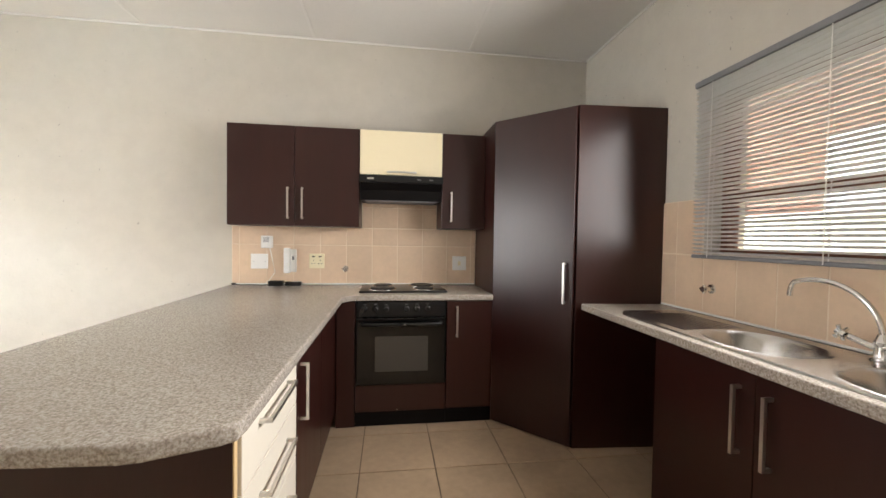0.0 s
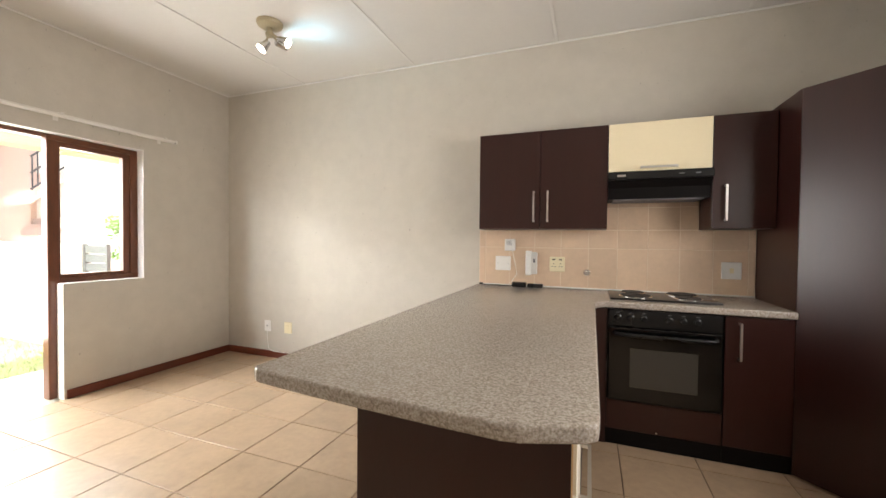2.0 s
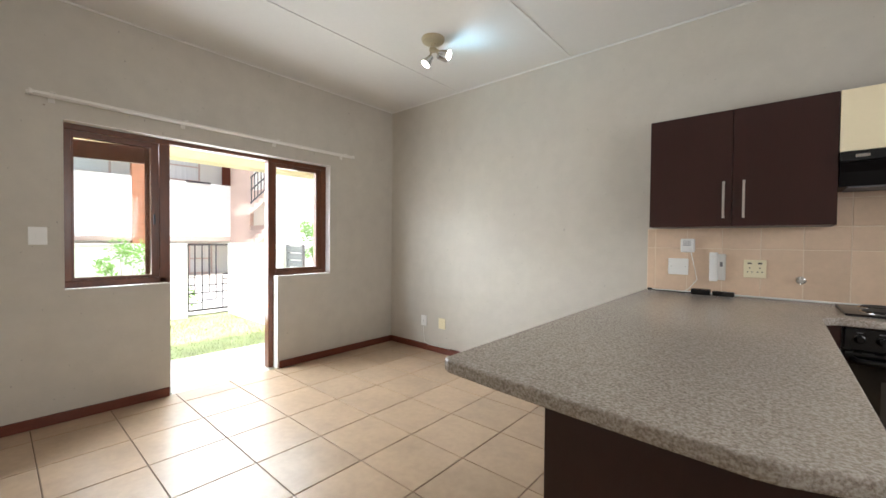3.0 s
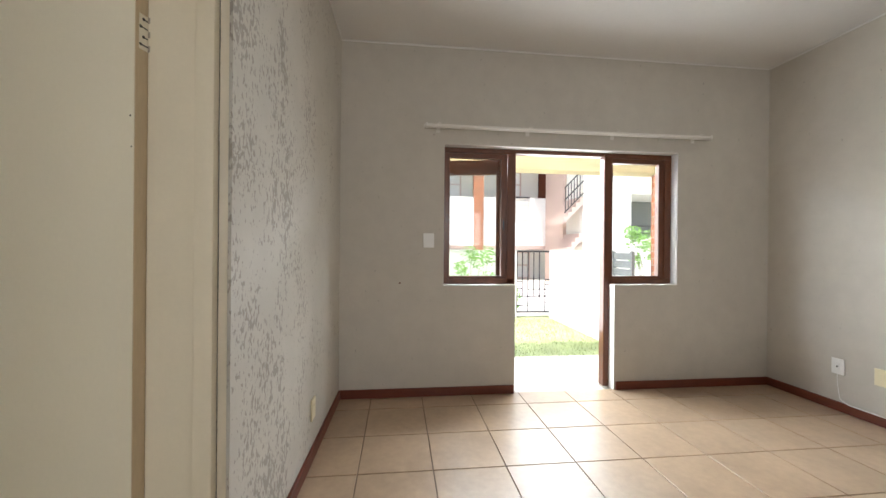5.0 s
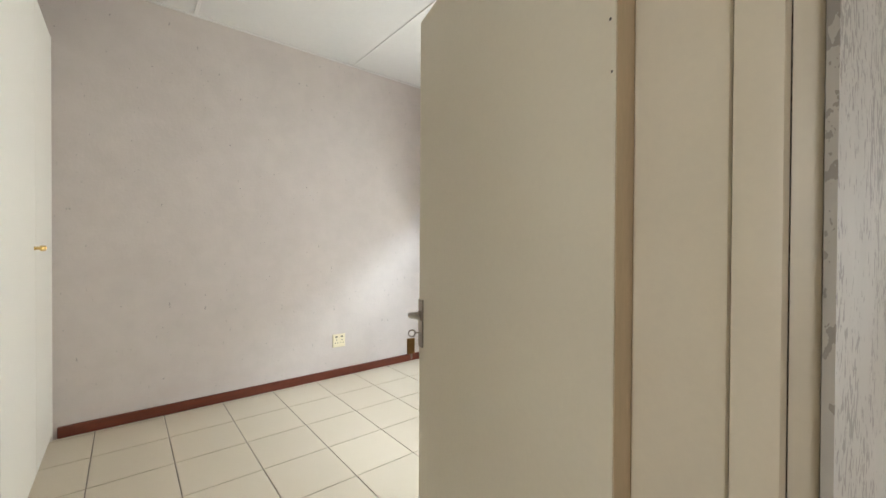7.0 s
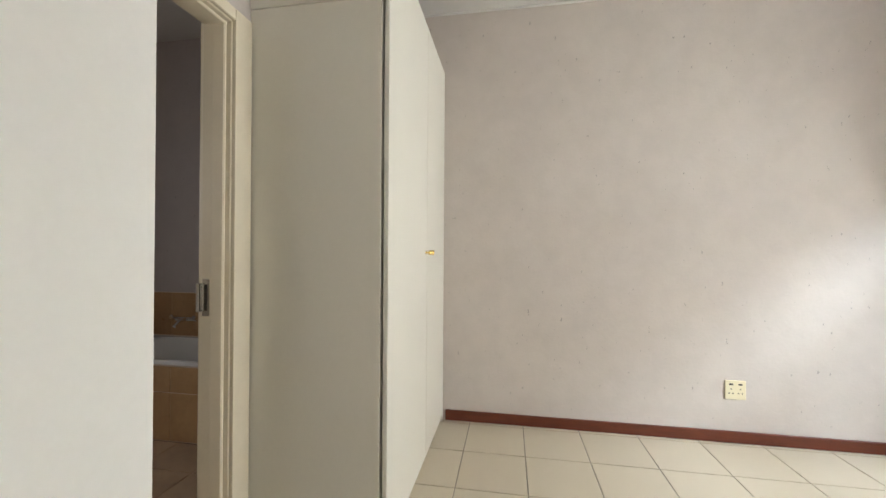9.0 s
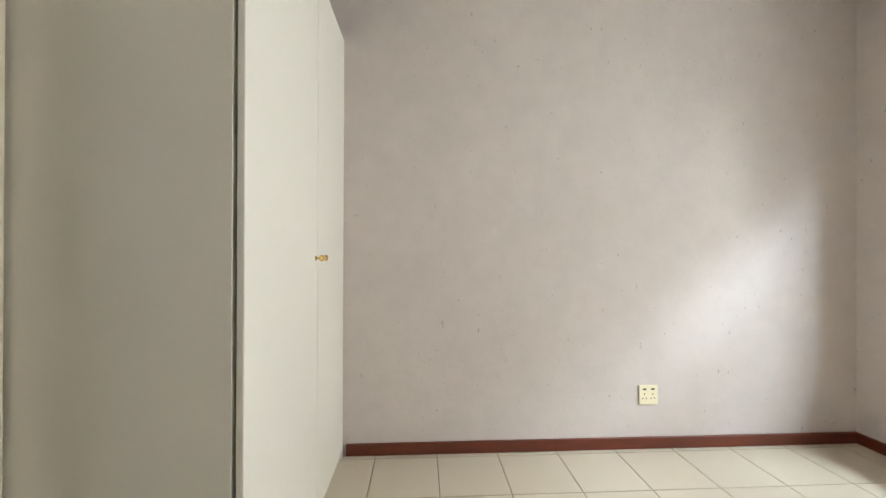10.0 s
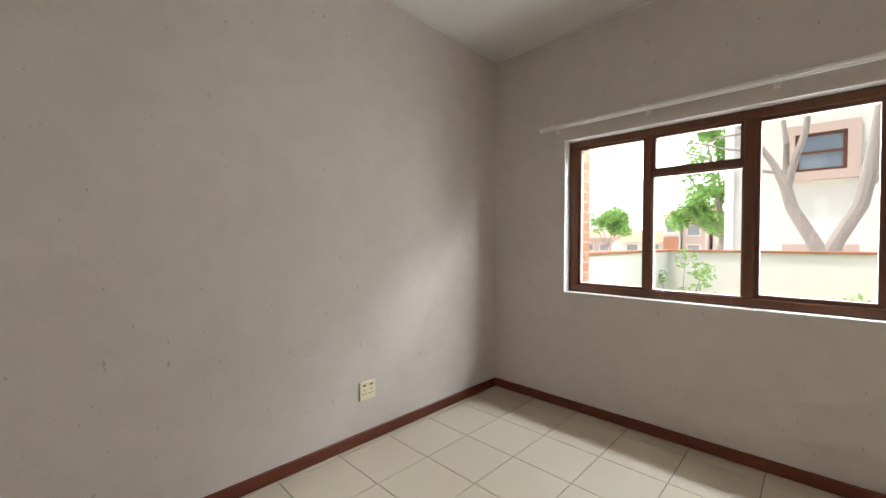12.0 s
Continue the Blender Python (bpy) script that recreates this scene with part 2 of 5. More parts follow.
leaf_t.links.new(leaf_p.outputs[0], leaf_mix.inputs[1])
leaf_t.links.new(leaf_tr.outputs[0], leaf_mix.inputs[2])
leaf_t.links.new(leaf_mix.outputs[0], leaf_t.nodes["Material Output"].inputs[0])
M_BARK = surface("grey_bark", (0.34, 0.29, 0.26), 0.9, var=0.3, coarse=5, fine=40, stretch=(1, 1, 0.4), relief=0.5, depth=0.01)
M_GWALL = surface("white_garden_wall", (0.76, 0.75, 0.72), 0.85, var=0.06, coarse=1, fine=30, relief=0.2)
M_FACADE = surface("cream_facade", (0.74, 0.715, 0.66), 0.85, var=0.05, coarse=0.6, fine=20, relief=0.15)
M_PINK = surface("pinkish_facade", (0.55, 0.42, 0.36), 0.85, var=0.06, coarse=0.6, fine=20, relief=0.15)
M_BEAM = surface("cream_patio_beam", (0.68, 0.57, 0.38), 0.8, var=0.05, relief=0.15)
M_BRICK = brickwork("red_face_brick", (0.46, 0.17, 0.085), (0.46, 0.38, 0.30))
M_PALEBRICK = brickwork("weathered_pinkish_brick", (0.34, 0.165, 0.11), (0.40, 0.31, 0.25))
M_COPING = surface("terracotta_coping", (0.40, 0.16, 0.09), 0.8, var=0.2, coarse=4)
M_ROOF = surface("clay_roof_tile", (0.45, 0.24, 0.15), 0.8, var=0.25, coarse=3, relief=0.3)
M_GATE = surface("dark_steel_gate", (0.045, 0.04, 0.042), 0.5, 0.3, var=0.15)
M_GREY = surface("grey_painted_slat", (0.20, 0.20, 0.21), 0.55, var=0.1)
M_FOB = surface("worn_leather_fob", (0.30, 0.16, 0.05), 0.5, var=0.3, coarse=30)
M_PANE = surface("dark_window_pane", (0.22, 0.26, 0.30), 0.08, var=0.3, coarse=1.5, relief=0)
M_CURTAIN = surface("curtained_window_pane", (0.70, 0.69, 0.66), 0.15, var=0.15, coarse=2.5, stretch=(1, 6, 0.3), relief=0)
# far glass lighter than M_PANE: distance haze put into the colour
M_FARPANE = surface("haze_paled_window", (0.30, 0.31, 0.33), 0.2, var=0.2, coarse=1.5, relief=0)


# ---- building helpers ----
OFF = {}


def solid(*boxes, bevel=0.0, seg=1):
    """Axis-aligned boxes (x0, x1, y0, y1, z0, z1) in one bmesh."""
    bm = bmesh.new()
    for x0, x1, y0, y1, z0, z1 in boxes:
        m = Matrix.Translation(((x0 + x1) / 2, (y0 + y1) / 2, (z0 + z1) / 2)) @ Matrix.Diagonal((abs(x1 - x0), abs(y1 - y0), abs(z1 - z0), 1))
        bmesh.ops.create_cube(bm, size=1, matrix=m)
    if bevel:
        bmesh.ops.bevel(bm, geom=bm.edges[:], offset=bevel, segments=seg, affect="EDGES", profile=0.6)
    return bm


def prism(points, z0, z1, bevel=0.0, seg=2):
    bm = bmesh.new()
    vs = [bm.verts.new((x, y, z0)) for x, y in points]
    f = bm.faces.new(vs)
    top = bmesh.ops.extrude_face_region(bm, geom=[f])
    bmesh.ops.translate(bm, vec=(0, 0, z1 - z0), verts=[v for v in top["geom"] if isinstance(v, bmesh.types.BMVert)])
    bmesh.ops.recalc_face_normals(bm, faces=bm.faces[:])
    if bevel:
        bmesh.ops.bevel(bm, geom=bm.edges[:], offset=bevel, segments=seg, affect="EDGES", profile=0.6)
    return bm


def rod(a, b, r, seg=12, r2=None, bm=None):
    """A round bar from a to b."""
    bm = bm or bmesh.new()
    a, b = Vector(a), Vector(b)
    d = b - a
    m = Matrix.Translation((a + b) / 2) @ d.to_track_quat("Z", "Y").to_matrix().to_4x4()
    bmesh.ops.create_cone(bm, cap_ends=True, segments=seg, radius1=r, radius2=r if r2 is None else r2, depth=d.length, matrix=m)
    return bm


def tube(points, radii, seg=10, bm=None):
    """A pipe through the points with a radius at each."""
    bm = bm or bmesh.new()
    pts = [Vector(p) for p in points]
    rings = []
    for i, p in enumerate(pts):
        d = (pts[min(i + 1, len(pts) - 1)] - pts[max(i - 1, 0)]).normalized()
        q = d.to_track_quat("Z", "Y")
        rings.append([bm.verts.new(p + q @ Vector((math.cos(6.2832 * k / seg) * radii[i], math.sin(6.2832 * k / seg) * radii[i], 0))) for k in range(seg)])
    for r0, r1 in zip(rings, rings[1:]):
        for k in range(seg):
            bm.faces.new((r0[k], r0[(k + 1) % seg], r1[(k + 1) % seg], r1[k]))
    bm.faces.new(rings[0][::-1])
    bm.faces.new(rings[-1])
    return bm


def lathe(profile, at, axis="Z", seg=24, bm=None):
    """A turned shape: (radius, height) pairs along an axis through at."""
    bm = bm or bmesh.new()
    q = {"Z": Matrix.Identity(4), "X": Matrix.Rotation(radians(90), 4, "Y"), "-X": Matrix.Rotation(radians(-90), 4, "Y"), "Y": Matrix.Rotation(radians(-90), 4, "X"), "-Y": Matrix.Rotation(radians(90), 4, "X"), "-Z": Matrix.Rotation(radians(180), 4, "X")}[axis] if isinstance(axis, str) else axis
    rings = []
    for r, h in profile:
        rings.append([bm.verts.new(Vector(at) + q @ Vector((math.cos(6.2832 * k / seg) * max(r, 1e-4), math.sin(6.2832 * k / seg) * max(r, 1e-4), h))) for k in range(seg)])
    for r0, r1 in zip(rings, rings[1:]):
        for k in range(seg):
            bm.faces.new((r0[k], r0[(k + 1) % seg], r1[(k + 1) % seg], r1[k]))
    bm.faces.new(rings[0][::-1])
    bm.faces.new(rings[-1])
    return bm


def mesh_of(name, bm, material, origin=(0, 0, 0), smooth=False):
    bmesh.ops.translate(bm, vec=-Vector(origin), verts=bm.verts)
    me = bpy.data.meshes.new(name)
    bm.to_mesh(me)
    bm.free()
    me.materials.append(material)
    if smooth:
        for p in me.polygons:
            p.use_smooth = True
        me.set_sharp_from_angle(angle=radians(40))
    return me


def thing(name, base, label, category, group="", kind="", turn=0.0):
    """An Empty at the thing's base; parts given in world places hang under it."""
    ob = new(name)
    ob.location = base
    ob.rotation_euler = (0, 0, radians(turn))
    ob.empty_display_size = 0.05
    OFF[ob.name] = Vector(base) if not turn else Vector((0, 0, 0))
    return tagged(ob, label, category, group, kind)


def one(name, bm, material, label, category, group="", kind="", base=None, smooth=False):
    """A thing of a single mesh, with its origin at base."""
    bm.verts.ensure_lookup_table()
    if base is None:
        lo = [min(v.co[i] for v in bm.verts) for i in range(3)]
        hi = [max(v.co[i] for v in bm.verts) for i in range(3)]
        base = ((lo[0] + hi[0]) / 2, (lo[1] + hi[1]) / 2, lo[2])
    ob = new(name, mesh_of(name, bm, material, base, smooth))
    ob.location = base
    OFF[ob.name] = Vector(base)
    return tagged(ob, label, category, group, kind)


def part(name, bm, material, parent, label="", smooth=False):
    ob = new(name, mesh_of(name, bm, material, OFF[parent.name], smooth))
    ob.parent = parent
    OFF[ob.name] = OFF[parent.name]
    return tagged(ob, label)


def bar_handle(parent, a, b, out, name="handle", r=0.006):
    """A squared D handle from a to b, standing off along out."""
    a, b, o = Vector(a), Vector(b), Vector(out)
    d = (b - a).normalized()
    bm = bmesh.new()
    side = d.cross(o.normalized())

    def bar(p, q, w):
        u = (q - p).normalized()
        s1 = side if abs(u.dot(side)) < 0.9 else d
        s2 = u.cross(s1)
        vs = []
        for e in (p, q):
            for i, j in ((-1, -1), (1, -1), (1, 1), (-1, 1)):
                vs.append(bm.verts.new(e + s1 * w * i + s2 * w * j))
        for f in ((3, 2, 1, 0), (4, 5, 6, 7), (0, 1, 5, 4), (1, 2, 6, 5), (2, 3, 7, 6), (3, 0, 4, 7)):
            bm.faces.new([vs[k] for k in f])
    bar(a + o - d * r, b + o + d * r, r)
    bar(a, a + o * 0.85, r)
    bar(b, b + o * 0.85, r)
    bmesh.ops.recalc_face_normals(bm, faces=bm.faces[:])
    return part(name, bm, M_HANDLE, parent, "brushed steel bar handle")


H = 2.855
# ---- the rooms: walls, ceilings, floors ----
T = 0.10


def wall(name, label, material, *boxes):
    return one(name, solid(*boxes), material, label, "wall", kind="structure", base=(boxes[0][0], boxes[0][2], 0))


wall("wall_north", "beige painted plaster wall behind the kitchen", M_WALL, (-0.56, 6.07, 0, 0.24, -0.1, H + T))
wall("wall_west", "beige painted plaster wall round the patio door", M_WALL,
     (-0.26, 0, -0.885, 0, -0.1, H + T), (-0.26, 0, -3.79, -2.955, -0.1, H + T), (-0.26, 0, -2.955, -0.885, 2.062, H + T),
     (-0.26, 0, -2.955, -2.352, -0.1, 0.9), (-0.26, 0, -1.467, -0.885, -0.1, 0.9))
# the middle wall runs a little out of square
SOUTH = lambda x: -3.786 - 0.0222 * x
DX0, DX1 = 1.903, 2.875
bm_mid = prism([(-0.26, SOUTH(-0.26)), (DX0, SOUTH(DX0)), (DX0 - 0.004, SOUTH(DX0) - 0.012), (DX0 - 0.042, SOUTH(DX0) - 0.014), (DX0 - 0.042, -3.97), (-0.26, -3.97)], -0.1, H + T)
for x0, x1, z0 in ((DX1, 6.07, -0.1), (DX0, DX1, 2.06)):
    other = prism([(x0, SOUTH(x0)), (x1, SOUTH(x1)), (x1, -3.97), (x0, -3.97)], z0, H + T)
    tmp = bpy.data.meshes.new("tmp")
    other.to_mesh(tmp)
    bm_mid.from_mesh(tmp)
    other.free()
    bpy.data.meshes.remove(tmp)
one("wall_middle", bm_mid, M_WALL_S, "beige plaster wall with flaking paint beside the bedroom door", "wall", kind="structure", base=(0, -3.9, 0))
wall("wall_middle_back", "painted plaster face of the wall in the bedroom", M_BED,
     (-0.56, DX0 - 0.022, -4.07, -3.97, -0.1, H + T), (DX1, 3.487, -4.07, -3.97, -0.1, H + T), (DX0, DX1, -4.07, -3.97, 2.06, H + T))
wall("wall_east", "beige plaster wall with the kitchen window", M_WALL,
     (5.825, 6.07, -1.34, 0, -0.1, H + T), (5.825, 6.07, -3.79, -2.86, -0.1, H + T), (5.825, 6.07, -2.86, -1.34, -0.1, 1.235), (5.825, 6.07, -2.86, -1.34, 2.10, H + T))
wall("wall_bedroom_west", "greyish beige plaster wall round the bedroom window", M_BED,
     (-0.56, -0.303, -7.33, -6.447, -0.1, H + T), (-0.56, -0.303, -4.70, -4.03, -0.1, H + T), (-0.56, -0.303, -6.447, -4.70, -0.1, 0.888), (-0.56, -0.303, -6.447, -4.70, 2.052, H + T))
wall("wall_bedroom_south", "pale beige plaster wall with faint scuffs", M_BED, (-0.303, 3.487, -7.33, -7.09, -0.1, H + T))
wall("wall_bedroom_east", "plaster wall round the bathroom door", M_BED,
     (3.487, 3.60, -7.33, -5.75, -0.1, H + T), (3.487, 3.60, -4.87, -3.91, -0.1, H + T), (3.487, 3.60, -5.75, -4.87, 2.075, H + T))
wall("wall_return", "white painted wall return beside the bathroom door", M_REVEAL, (2.962, 3.486, -4.886, -4.071, -0.1, H + T))
wall("wall_bathroom_south", "grey-beige painted bathroom wall", M_BATHWALL, (3.60, 5.72, -7.33, -7.09, -0.1, H + T))
# the gap left in the east wall is added, unseen, to let light in
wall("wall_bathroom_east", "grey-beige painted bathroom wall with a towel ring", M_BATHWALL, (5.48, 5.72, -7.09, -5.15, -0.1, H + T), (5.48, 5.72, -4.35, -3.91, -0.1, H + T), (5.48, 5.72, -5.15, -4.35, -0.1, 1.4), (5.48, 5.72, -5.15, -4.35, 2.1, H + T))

one("ceiling", solid((-0.56, 6.07, -7.33, 0.24, H, H + T)), M_CEIL, "off-white painted ceiling boards", "ceiling", kind="structure")
for k, (x, y0, y1) in enumerate([(1.05, -3.79, 0), (2.29, -3.79, 0), (3.533, -3.79, 0), (4.778, -3.79, 0), (0.925, -7.09, -4.03), (2.168, -7.09, -4.03)]):
    one("trim", solid((x - 0.012, x + 0.012, y0 + 0.002, y1 - 0.002, H - 0.006, H), bevel=0.002), M_STRIP, "white cover strip over a ceiling board joint", "trim", kind="structure")


def edge_strips(label, segs, z0, z1, d, material, name, bevel):
    """Skirting or cornice: (x0, y0, x1, y1, nx, ny), on the wall line with the inward normal."""
    for x0, y0, x1, y1, nx, ny in segs:
        bx = (min(x0, x1, x0 + nx * d, x1 + nx * d), max(x0, x1, x0 + nx * d, x1 + nx * d), min(y0, y1, y0 + ny * d, y1 + ny * d), max(y0, y1, y0 + ny * d, y1 + ny * d), z0, z1)
        one(name, solid(bx, bevel=bevel), material, label, name, kind="structure")


edge_strips("reddish-brown varnished wooden skirting board", [
    (0.018, 0, 2.90, 0, 0, -1), (0, 0, 0, -1.455, 1, 0), (0, -2.36, 0, -3.786, 1, 0),
    (-0.285, -7.09, 2.885, -7.09, 0, 1), (-0.303, -7.09, -0.303, -4.07, 1, 0), (-0.285, -4.07, 1.86, -4.07, 0, -1)], 0.002, 0.072, 0.017, M_SKIRT, "baseboard", 0.003)
for x0, x1 in ((0.018, DX0 - 0.006), (DX1 + 0.006, 5.82)):
    one("baseboard", prism([(x0, SOUTH(x0)), (x0, SOUTH(x0) + 0.017), (x1, SOUTH(x1) + 0.017), (x1, SOUTH(x1))][::-1], 0.002, 0.072, 0.003, 1), M_SKIRT, "reddish-brown varnished wooden skirting board", "baseboard", kind="structure")
one("trim", prism([(0.014, SOUTH(0)), (0.014, SOUTH(0) + 0.014), (5.81, SOUTH(5.81) + 0.014), (5.81, SOUTH(5.81))][::-1], H - 0.014, H - 0.001, 0.003, 1), M_STRIP, "thin white plaster cornice", "trim", kind="structure")
edge_strips("thin white plaster cornice", [
    (0.014, 0, 5.825, 0, 0, -1), (0, 0, 0, -3.79, 1, 0), (5.825, 0, 5.825, -3.79, -1, 0),
    (-0.289, -7.09, 3.487, -7.09, 0, 1), (-0.303, -7.09, -0.303, -4.03, 1, 0)], H - 0.014, H - 0.001, 0.014, M_STRIP, "trim", 0.004)

floor_living = one("floor", solid((-0.02, 5.825, -3.98, 0, -0.12, -0.006)), M_GROUT, "beige-brown ceramic floor tiles with dark grout", "floor", kind="structure")
floor_bed = one("floor", solid((-0.303, 3.60, -7.09, -3.98, -0.12, -0.006)), M_BGROUT, "cream ceramic floor tiles with grey grout", "floor", kind="structure")
floor_bath = one("floor", solid((3.60, 5.48, -7.09, -3.91, -0.12, -0.006)), M_GROUT, "beige bathroom floor tiles", "floor", kind="structure")
# white painted window reveals
one("trim", solid((-0.085, -0.001, -0.890, -0.8855, 0.906, 2.056), (-0.085, -0.001, -2.955, -2.352, 0.9, 0.905), (-0.085, -0.001, -1.467, -0.892, 0.9, 0.905), (-0.085, -0.001, -1.471, -1.4675, 0.0, 0.899), (-0.085, -0.001, -2.953, -0.887, 2.057, 2.062)), M_REVEAL, "white painted reveal round the patio window", "reveal", kind="structure")
one("trim", solid((-0.385, -0.301, -6.447, -6.442, 0.888, 2.052), (-0.385, -0.301, -6.442, -4.70, 0.888, 0.893), (-0.385, -0.301, -6.442, -4.70, 2.047, 2.052), (-0.385, -0.301, -4.705, -4.70, 0.893, 2.047)), M_REVEAL, "white painted reveal round the bedroom window", "reveal", kind="structure")


# ---- patio door and windows ----
def pane(parent, x, y0, y1, z0, z1, material=M_GLASS):
    g = part("pane", solid((x - 0.003, x + 0.003, y0, y1, z0, z1)), material, parent, "clear window glass")
    g.visible_shadow = False
    return g


def frame_parts(parent, bars, name="window_frame"):
    for b in bars:
        part(name, solid(b, bevel=0.004), M_FRAME, parent)


X0, X1 = -0.165, -0.085
w1 = thing("window_1", (-0.12, -1.92, 0), "brown varnished wooden patio door frame with two side windows", "window", kind="structure")
frame_parts(w1, [
    (X0, X1, -2.955, -2.327, 2.015, 2.057), (X0, X1, -2.327, -1.522, 2.025, 2.057), (X0, X1, -1.522, -0.885, 2.015, 2.057),
    (X0, X1, -2.955, -2.908, 0.950, 2.015), (X0, X1, -2.955, -2.352, 0.905, 0.950), (X0, X1, -2.40, -2.327, 0.905, 2.015), (X0, X1, -2.351, -2.327, 0.0, 0.904),
    (X0, X1, -1.522, -1.450, 0.0, 2.015), (X0, X1, -1.450, -0.885, 0.905, 0.950), (X0, X1, -0.95, -0.885, 0.950, 2.015)])
# opening sashes inside the side lights
for y0, y1 in ((-2.908, -2.40), (-1.450, -0.95)):
    s = part("sash", solid((-0.148, -0.098, y0, y0 + 0.012, 0.950, 2.015), (-0.148, -0.098, y1 - 0.05, y1, 0.950, 2.015), (-0.148, -0.098, y0 + 0.012, y1 - 0.05, 0.950, 0.972), (-0.148, -0.098, y0 + 0.012, y1 - 0.05, 1.975, 2.015)), M_FRAME, w1)
    pane(s, -0.125, y0 + 0.012, y1 - 0.05, 0.972, 1.975)
part("window_latch", solid((-0.098, -0.082, -2.437, -2.425, 1.37, 1.45), bevel=0.004), M_GATE, w1, "small metal casement fastener")
# the glazed door, folded back outside against the side window
pd = thing("door_1", (-0.19, -2.37, 0.0), "brown wooden glazed patio door folded open against the window outside", "door", kind="structure", turn=167.0)
L = 0.80
for nm, b in (("stile", (-0.02, 0.02, 0.0, 0.10, 0.01, 1.99)), ("stile", (-0.02, 0.02, L - 0.10, L, 0.01, 1.99)), ("rail", (-0.02, 0.02, 0.10, L - 0.10, 1.86, 1.99)), ("rail", (-0.02, 0.02, 0.10, L - 0.10, 0.01, 0.22))):
    part(nm, solid(b, bevel=0.004), M_FRAME, pd)
pane(pd, 0.0, 0.10, L - 0.10, 0.22, 1.86)

XB0, XB1 = -0.465, -0.385
w2 = thing("window_2", (-0.42, -5.57, 0.89), "brown varnished wooden bedroom window with four lights", "window", kind="structure")
frame_parts(w2, [
    (XB0, XB1, -6.442, -4.705, 1.995, 2.047), (XB0, XB1, -6.442, -4.705, 0.893, 0.945), (XB0, XB1, -6.442, -6.375, 0.945, 1.995), (XB0, XB1, -4.80, -4.705, 0.945, 1.995),
    (XB0, XB1, -5.898, -5.855, 0.945, 1.995), (XB0, XB1, -5.362, -5.308, 0.945, 1.995), (XB0, XB1, -5.855, -5.362, 1.722, 1.757)])
for y0, y1, z0, z1, sash in ((-6.375, -5.898, 0.945, 1.995, 0.018), (-5.855, -5.362, 1.757, 1.995, 0.018), (-5.855, -5.362, 0.945, 1.722, 0.008), (-5.308, -4.80, 0.945, 1.995, 0.024)):
    s = part("sash", solid((-0.445, -0.400, y0, y0 + sash, z0, z1), (-0.445, -0.400, y1 - sash, y1, z0, z1), (-0.445, -0.400, y0 + sash, y1 - sash, z0, z0 + sash), (-0.445, -0.400, y0 + sash, y1 - sash, z1 - sash, z1)), M_FRAME, w2)
    pane(s, -0.425, y0 + sash, y1 - sash, z0 + sash, z1 - sash)

w3 = thing("window_3", (5.95, -2.1, 1.235), "brown wooden kitchen window behind a venetian blind", "window", kind="structure")
frame_parts(w3, [(5.92, 5.99, -2.86, -1.34, 2.05, 2.10), (5.92, 5.99, -2.86, -1.34, 1.235, 1.258), (5.92, 5.99, -1.385, -1.34, 1.258, 2.05), (5.92, 5.99, -2.86, -2.80, 1.258, 2.05), (5.92, 5.99, -2.80, -1.385, 1.505, 1.550)])
for z0, z1 in ((1.258, 1.505), (1.550, 2.05)):
    pane(w3, 5.955, -2.80, -1.385, z0, z1, M_KGLASS)


# ---- curtain rails ----
def curtain_rail(x, y0, y1, z, label):
    ob = thing("curtain_rail", (x, (y0 + y1) / 2, z), label, "curtain rail")
    part("rail", solid((x + 0.055, x + 0.071, y0, y1, z - 0.013, z + 0.013), bevel=0.003), M_RAIL, ob)
    part("rail", solid((x + 0.085, x + 0.099, y0 + 0.01, y1 - 0.01, z - 0.010, z + 0.010), bevel=0.003), M_RAIL, ob)
    n = 4
    for k in range(n):
        y = y0 + 0.12 + (y1 - y0 - 0.24) * k / (n - 1)
        part("bracket", solid((x, x + 0.105, y - 0.012, y + 0.012, z + 0.013, z + 0.019), (x, x + 0.006, y - 0.016, y + 0.016, z - 0.03, z + 0.035), bevel=0.0015), M_RAIL, ob)
    for y in (y0 + 0.02, y1 - 0.02):
        part("end_stop", solid((x + 0.05, x + 0.104, y - 0.008, y + 0.008, z - 0.016, z + 0.016), bevel=0.002), M_RAIL, ob)


curtain_rail(0, -3.13, -0.635, 2.18, "white double curtain rail above the patio door")
curtain_rail(-0.303, -6.62, -4.45, 2.141, "white double curtain rail above the bedroom window")


# ---- switches, sockets ----
def plate(name, at, axis, w, h, label, category, material=M_WHITE, details=()):
    """A wall plate at a point of the wall; axis: the way it faces."""
    x, y, z = at
    nx, ny = axis
    ux, uy = (-ny, nx)

    def bx(u0, u1, v0, v1, d0, d1):
        xs = sorted((x + ux * u0 + nx * d0, x + ux * u1 + nx * d1))
        ys = sorted((y + uy * u0 + ny * d0, y + uy * u1 + ny * d1))
        return (xs[0], xs[1], ys[0], ys[1], z + v0, z + v1)
    ob = thing(name, at, label, category)
    part("cover_plate", solid(bx(-w / 2, w / 2, -h / 2, h / 2, 0, 0.010), bevel=0.003), material, ob)
    for nm, u, v, dw, dh, d, m in details:
        part(nm, solid(bx(u - dw / 2, u + dw / 2, v - dh / 2, v + dh / 2, 0.010, 0.010 + d), bevel=0.0008), m, ob)
    return ob


